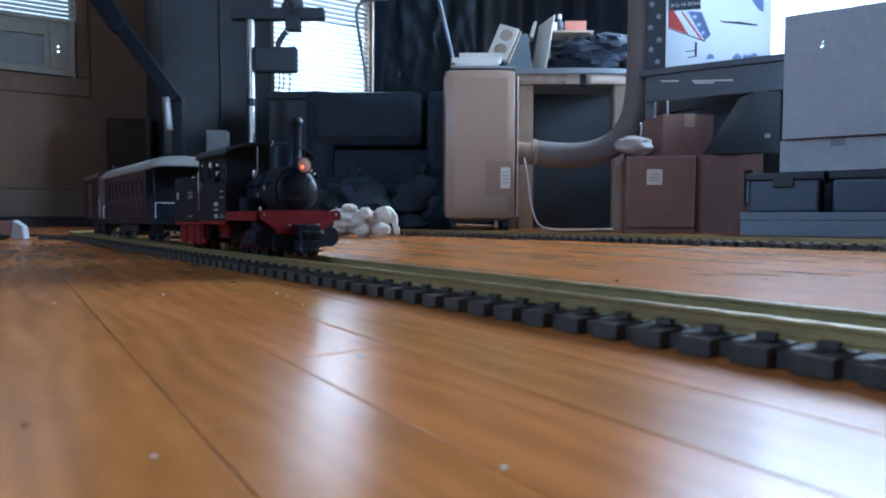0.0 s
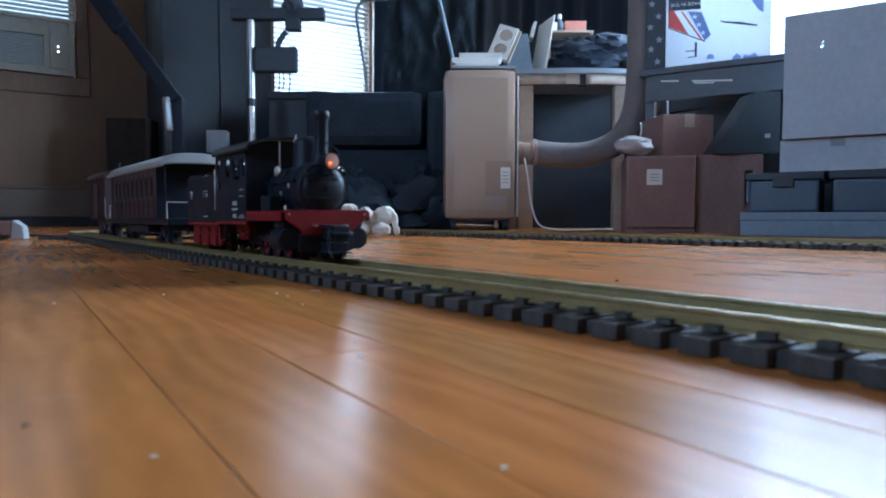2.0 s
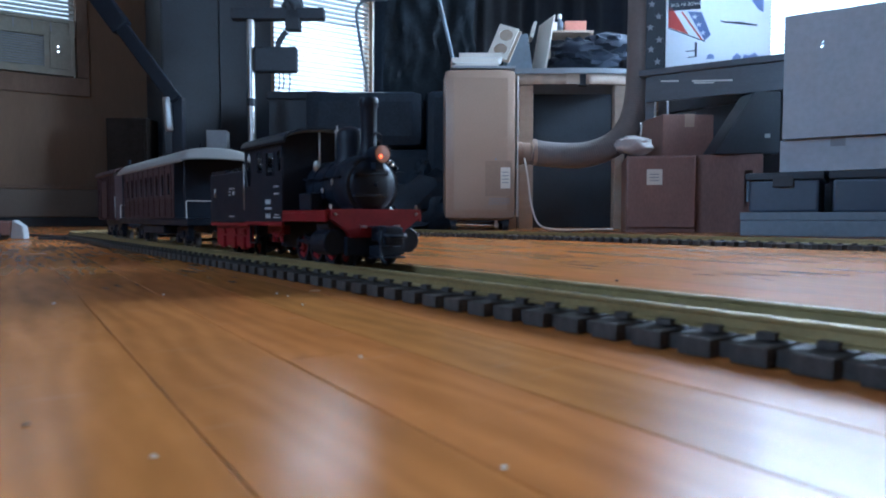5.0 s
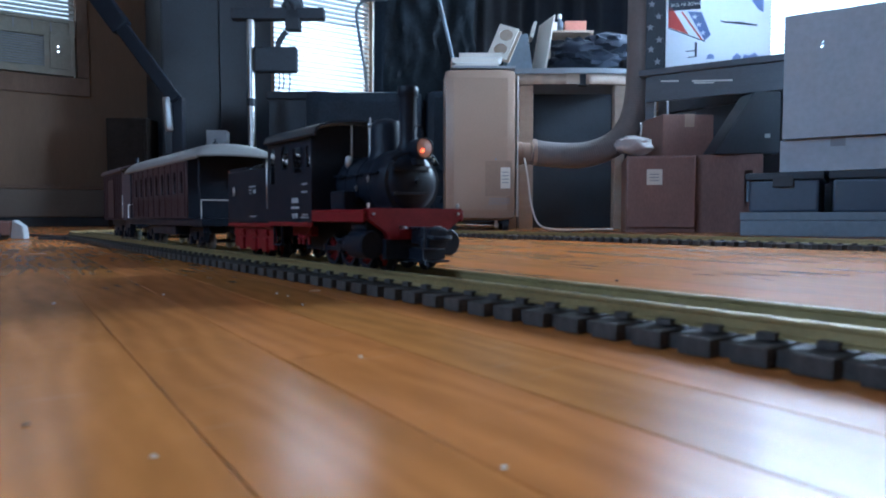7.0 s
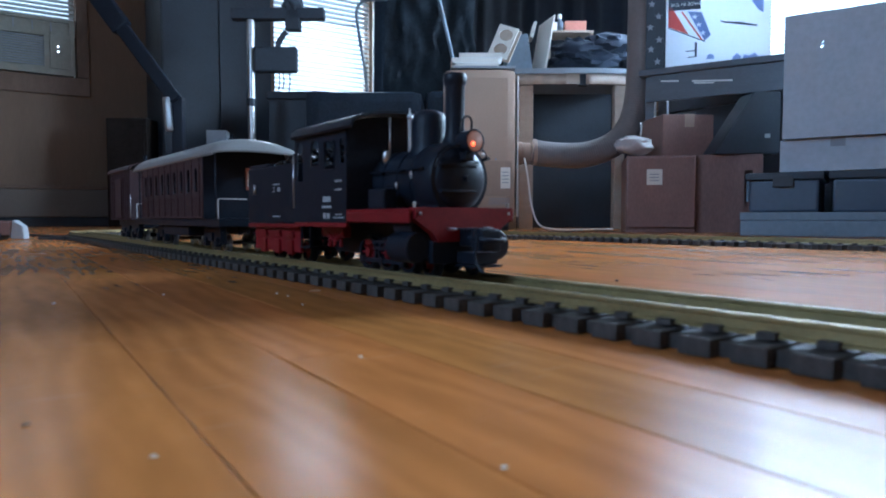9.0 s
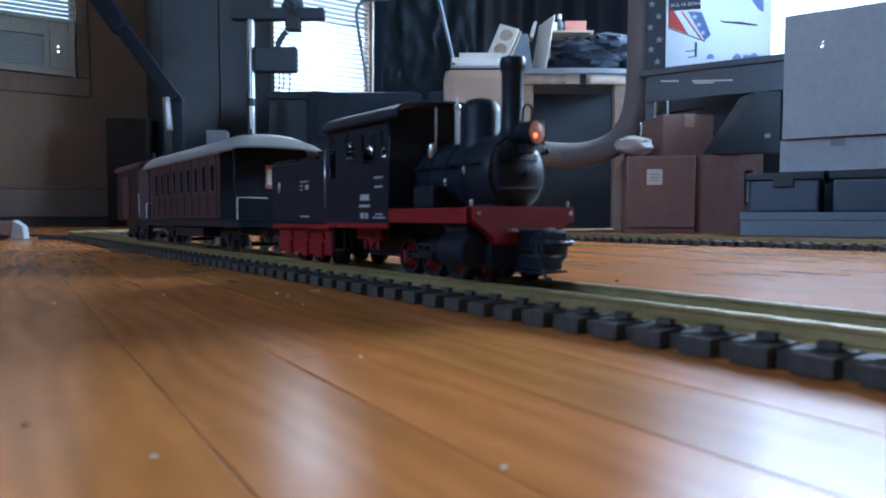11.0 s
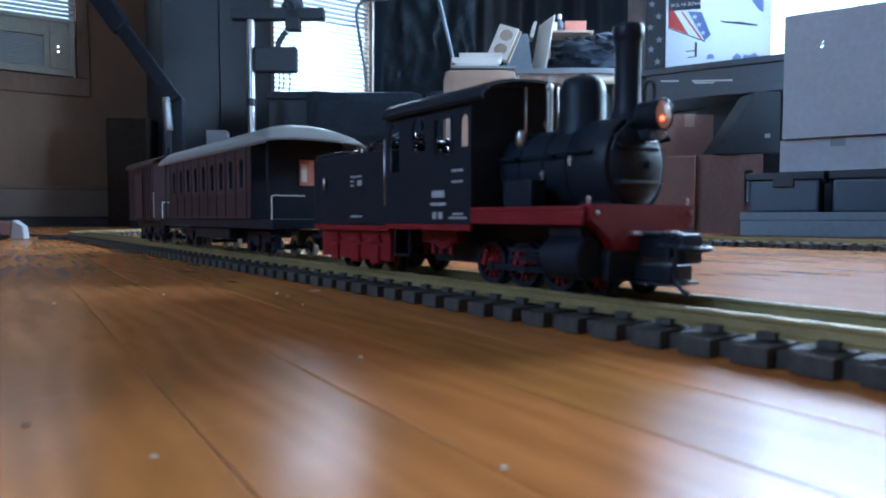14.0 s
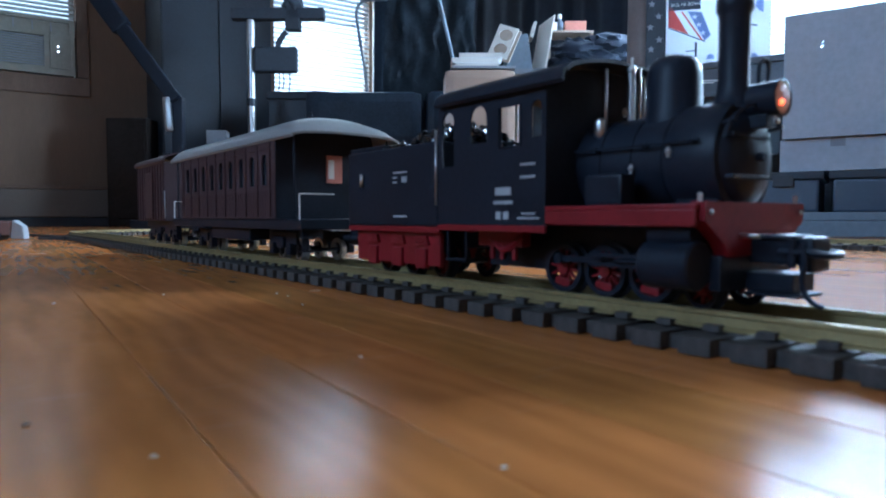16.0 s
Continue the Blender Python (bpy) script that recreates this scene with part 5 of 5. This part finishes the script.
for i in range(12):
    part("louvre", bx(B(), 0.06, 0.66, -0.002, 0.004, 0.056 + i * 0.0155, 0.0625 + i * 0.0155), M_GREY, wac)
for i in range(7):
    x = 0.1 + i * 0.1
    part("vane", bx(B(), x - 0.003, x + 0.003, -0.004, 0.008, 0.272, 0.333), M_GREY, wac)
panel = part("control_panel", bx(B(), 0.69, 0.81, -0.016, -0.0105, 0.04, 0.25, 0.002), M_WAC, wac)
for x, z in ((0.735, 0.147), (0.735, 0.179)):
    part("indicator", ball(B(), (x, -0.0165, z), 0.0045), M_LED, panel, "small bright indicator")
for z in (0.07, 0.1, 0.12, 0.21):
    part("button", bx(B(), 0.735, 0.765, -0.019, -0.0162, z, z + 0.012, 0.001), M_WAC, panel)
part("sill_board", bx(B(), -0.08, 0.915, 0.028, 0.049, -0.115, 0.002, 0.003), M_TRIM, wac)
part("side_board", bx(B(), 0.842, 0.915, 0.028, 0.049, 0.004, 0.345, 0.003), M_TRIM, wac)

# soft toy lying on the floor inside the oval: one plain shape
toy = B()
tm = pose(0.888, 1.80, 0, 0, 0, -33.5)
for i, (x, y, z, r, s) in enumerate(((-0.055, 0.02, 0.045, 0.05, (1.3, 0.9, 0.85)), (0.02, 0.02, 0.045, 0.05, (1.2, 0.9, 0.85)), (0.075, 0.0, 0.066, 0.034, (1.0, 0.9, 0.95)), (0.022, -0.035, 0.07, 0.022, (1.0, 0.9, 1.0)), (0.012, -0.03, 0.02, 0.021, (1.1, 1, 0.9)), (0.07, -0.035, 0.022, 0.026, (1.1, 1, 0.85)), (-0.03, 0.0, 0.088, 0.02, (1.3, 0.8, 0.7)), (-0.075, -0.02, 0.068, 0.016, (1.6, 0.8, 0.7)), (-0.115, -0.01, 0.044, 0.014, (1.9, 0.8, 0.6)), (0.108, -0.01, 0.05, 0.014, (0.7, 0.7, 1.9)), (0.115, -0.03, 0.022, 0.008, (1.2, 1, 2.2)))):
    lump(toy, (x, y, z), r * 0.95, s, i * 1.7, 0.32, 9, 3, tm)
for v in toy.verts:
    v.co.z = max(v.co.z, 0.001)
toy_ob = tagged(part("soft_toy", toy, M_PLUSH), "off-white plush toy lying on the floor", "soft toy")
fuse = toy_ob.modifiers.new("fuse", "REMESH")
fuse.mode, fuse.voxel_size, fuse.use_smooth_shade = "VOXEL", 0.003, True

# small white and red toy on the floor
cart = thing("toy_vehicle", pose(0.0, 2.12, 0, 0, 0, -33.5), "small white-ended red plastic toy vehicle on the floor", "toy")
bm = B()
bx(bm, -0.12, 0.0135, -0.016, 0.016, 0.012, 0.0475, 0.003)
part("toy_body", bm, M_WOODB, cart)
bm = B()
v = [bm.verts.new(p) for p in ((0.014, -0.014, 0.003), (0.05, -0.013, 0.003), (0.046, -0.012, 0.036), (0.02, -0.013, 0.054), (0.014, 0.014, 0.003), (0.05, 0.013, 0.003), (0.046, 0.012, 0.036), (0.02, 0.013, 0.054))]
for f in ((0, 1, 2, 3), (4, 7, 6, 5), (0, 4, 5, 1), (3, 2, 6, 7), (0, 3, 7, 4), (1, 5, 6, 2)):
    bm.faces.new([v[k] for k in f])
bmesh.ops.bevel(bm, geom=bm.edges[:], offset=0.002, segments=2, affect="EDGES")
part("white_end", bm, M_MARK, cart, "white wedge-shaped end")
part("roof_strip", bx(B(), -0.12, 0.01, -0.014, 0.014, 0.0476, 0.051, 0.001), M_WOODB, cart)
for x in (-0.09, -0.02):
    part("toy_wheel", rod(B(), (x, -0.019, 0.012), (x, 0.019, 0.012), 0.012, seg=14), M_DARK, cart)
lead = thing("floor_cable", pose(0, 0, 0), "dark cable lying loose on the boards", "cable")
part("wire", tube(B(), [(0.07, 2.1, 0.004), (0.1, 2.06, 0.004), (0.13, 2.02, 0.006), (0.11, 2.3, 0.004), (0.02, 2.6, 0.004), (0.0, 3.2, 0.004)], 0.004, 6), M_DARK, lead)

# crumbs and specks on the boards
for spots, material, size, label, cat in ((((0.18, 0.516), (0.181, 0.493), (0.172, 0.439), (0.102, 0.558), (0.026, 0.544), (0.03, 0.181), (0.129, 0.261), (0.101, 0.125)), M_PAPER, 0.0008, "tiny pale crumb on the floor boards", "crumb"), (((0.003, 0.23),), M_TRIM, 0.001, "tiny dark speck on the floor boards", "speck"), (((0.489, 0.434),), M_FELT, 0.0018, "dark crumb on the floor boards inside the track", "crumb")):
    for i, (x, y) in enumerate(spots):
        tagged(part(cat, lump(B(), (x, y, size * 0.4), size, (1.3, 1, 0.5), i, 0.4, 6, 1), material), label, cat, "specks on the floor")

# dark sheets added over the walls beside the desk to darken them
def hanging(name, m, wide, low, high, label):
    e = thing(name, m, label, "curtain")
    bm = B()
    n, k = int(wide / 0.02), 14
    rows = [[bm.verts.new((i * wide / n, 0.01 * math.sin(i * 0.7) + 0.016 * noise.noise(Vector((i * 0.3, j * 0.25, 3))), low + (high - low) * j / k)) for j in range(k + 1)] for i in range(n + 1)]
    for a, b in zip(rows, rows[1:]):
        for j in range(k):
            bm.faces.new((a[j], b[j], b[j + 1], a[j + 1]))
    bmesh.ops.solidify(bm, geom=bm.faces[:], thickness=0.004)
    part("dark_sheet", bm, M_NAVY, e)
    part("sheet_rail", rod(B(), (-0.04, 0, high + 0.02), (wide + 0.04, 0, high + 0.02), 0.012, seg=10), M_DARK, e)
    return e


hanging("curtain", pose(RIGHT - 0.06, BACK - 0.1, 0, 0, 0, -90), 2.3, 0.02, 2.2, "dark navy sheet added to darken the wall behind the desk")
hanging("curtain", pose(W2[1] + 0.08, BACK - 0.06, 0), 0.32, 0.27, 2.2, "dark navy sheet added to darken the wall beside the glaring window")

wrap = thing("dust_sheet", askew(-0.08, 3.72), "creased dark plastic sheet draped over the armchair", "sheet")
bm = B()
n, k = 26, 40
rows = [[bm.verts.new((-0.24 + 0.5 * i / n + 0.03 * noise.noise(Vector((j * 0.2, i * 0.1, 1))), -0.02 - 0.11 * (1 - j / k) + 0.025 * noise.noise(Vector((i * 0.3, j * 0.16, 0))) + 0.016 * noise.noise(Vector((i * 0.9, j * 0.5, 4))), 0.42 + 1.2 * j / k)) for j in range(k + 1)] for i in range(n + 1)]
for a, b in zip(rows, rows[1:]):
    for j in range(k):
        bm.faces.new((a[j], b[j], b[j + 1], a[j + 1]))
bmesh.ops.solidify(bm, geom=bm.faces[:], thickness=0.003)
part("sheet", bm, M_WRAP, wrap, smooth=60)

# added black block in place of the shade on the wall under the table
trunk = thing("storage_chest", pose(2.84, 1.5, 0), "long black block added to darken the wall under the table", "trunk")
part("dark_block", bx(B(), -0.1, 0.12, -0.62, 0.62, 0.0, 0.57, 0.006), M_DARK, trunk)
part("dark_block_top", bx(B(), -0.105, 0.125, -0.625, 0.625, 0.572, 0.635, 0.006), M_DARK, trunk)


# ---- floor boards, laid last ----
BOARD = 0.0543
near_boards, far_bm = 0, B()
shapes = {}
i = 0
x = 0.0445 - BOARD * 36
while x < RIGHT:
    first = 0.275 if abs(x - 0.0988) < 0.01 else random.uniform(0.9, 2.2) if random.random() < 0.7 else random.uniform(-0.6, -0.1)
    cuts = [FRONT, first]
    while cuts[-1] < BACK:
        cuts.append(cuts[-1] + random.choice((0.7, 0.9, 1.1, 1.4, 1.8)))
    for y0, y1 in zip(cuts, cuts[1:]):
        y1 = min(y1, BACK)
        if y1 - y0 < 0.02 or x + BOARD > RIGHT or x < LEFT:
            continue
        if -0.5 < x < 1.25 and y1 > 0.0 and y0 < 2.9:
            key = round(y1 - y0, 3)
            if key not in shapes:
                shapes[key] = mesh_of("floor_board", bx(B(), 0.0003, BOARD - 0.0003, 0.0002, key - 0.0002, -0.0034, 0.0, 0.0003), M_BOARD)
            o = new("floor_board", shapes[key])
            o.parent = floor
            o.matrix_basis = pose(x, y0, 0)
        else:
            bx(far_bm, x + 0.0005, x + BOARD - 0.0005, y0 + 0.0004, y1 - 0.0004, -0.0034, 0.0)
    x += BOARD
tagged(part("floor_boards", far_bm, M_BOARD, floor, smooth=0), kind="stuff")


def motions():
    """The train rolls along the near straight at a steady pace; wheels and rods turn with it."""
    times = [i * 0.32 for i in range(51)]
    for e, u in VEHICLES:
        rows = []
        for t in (0.0, 4.0, 8.0, 12.0, 16.0):
            p = P0 + D0 * (u + SPEED * (t - 8))
            rows.append((t, pose(p.x, p.y, 0, 0, 0, HEAD)))
        walk(e, rows)
    for e, x, r in ROLLERS:
        walk(e, [(t, Matrix.Translation((x, 0, RAILTOP + r)) @ Matrix.Rotation(SPEED * t / r, 4, "Y")) for t in times])
    for e, z in RODS:
        walk(e, [(t, Matrix.Translation((0.006 * math.cos(SPEED * t / 0.0138), 0, z - 0.006 * math.sin(SPEED * t / 0.0138)))) for t in times])


motions()
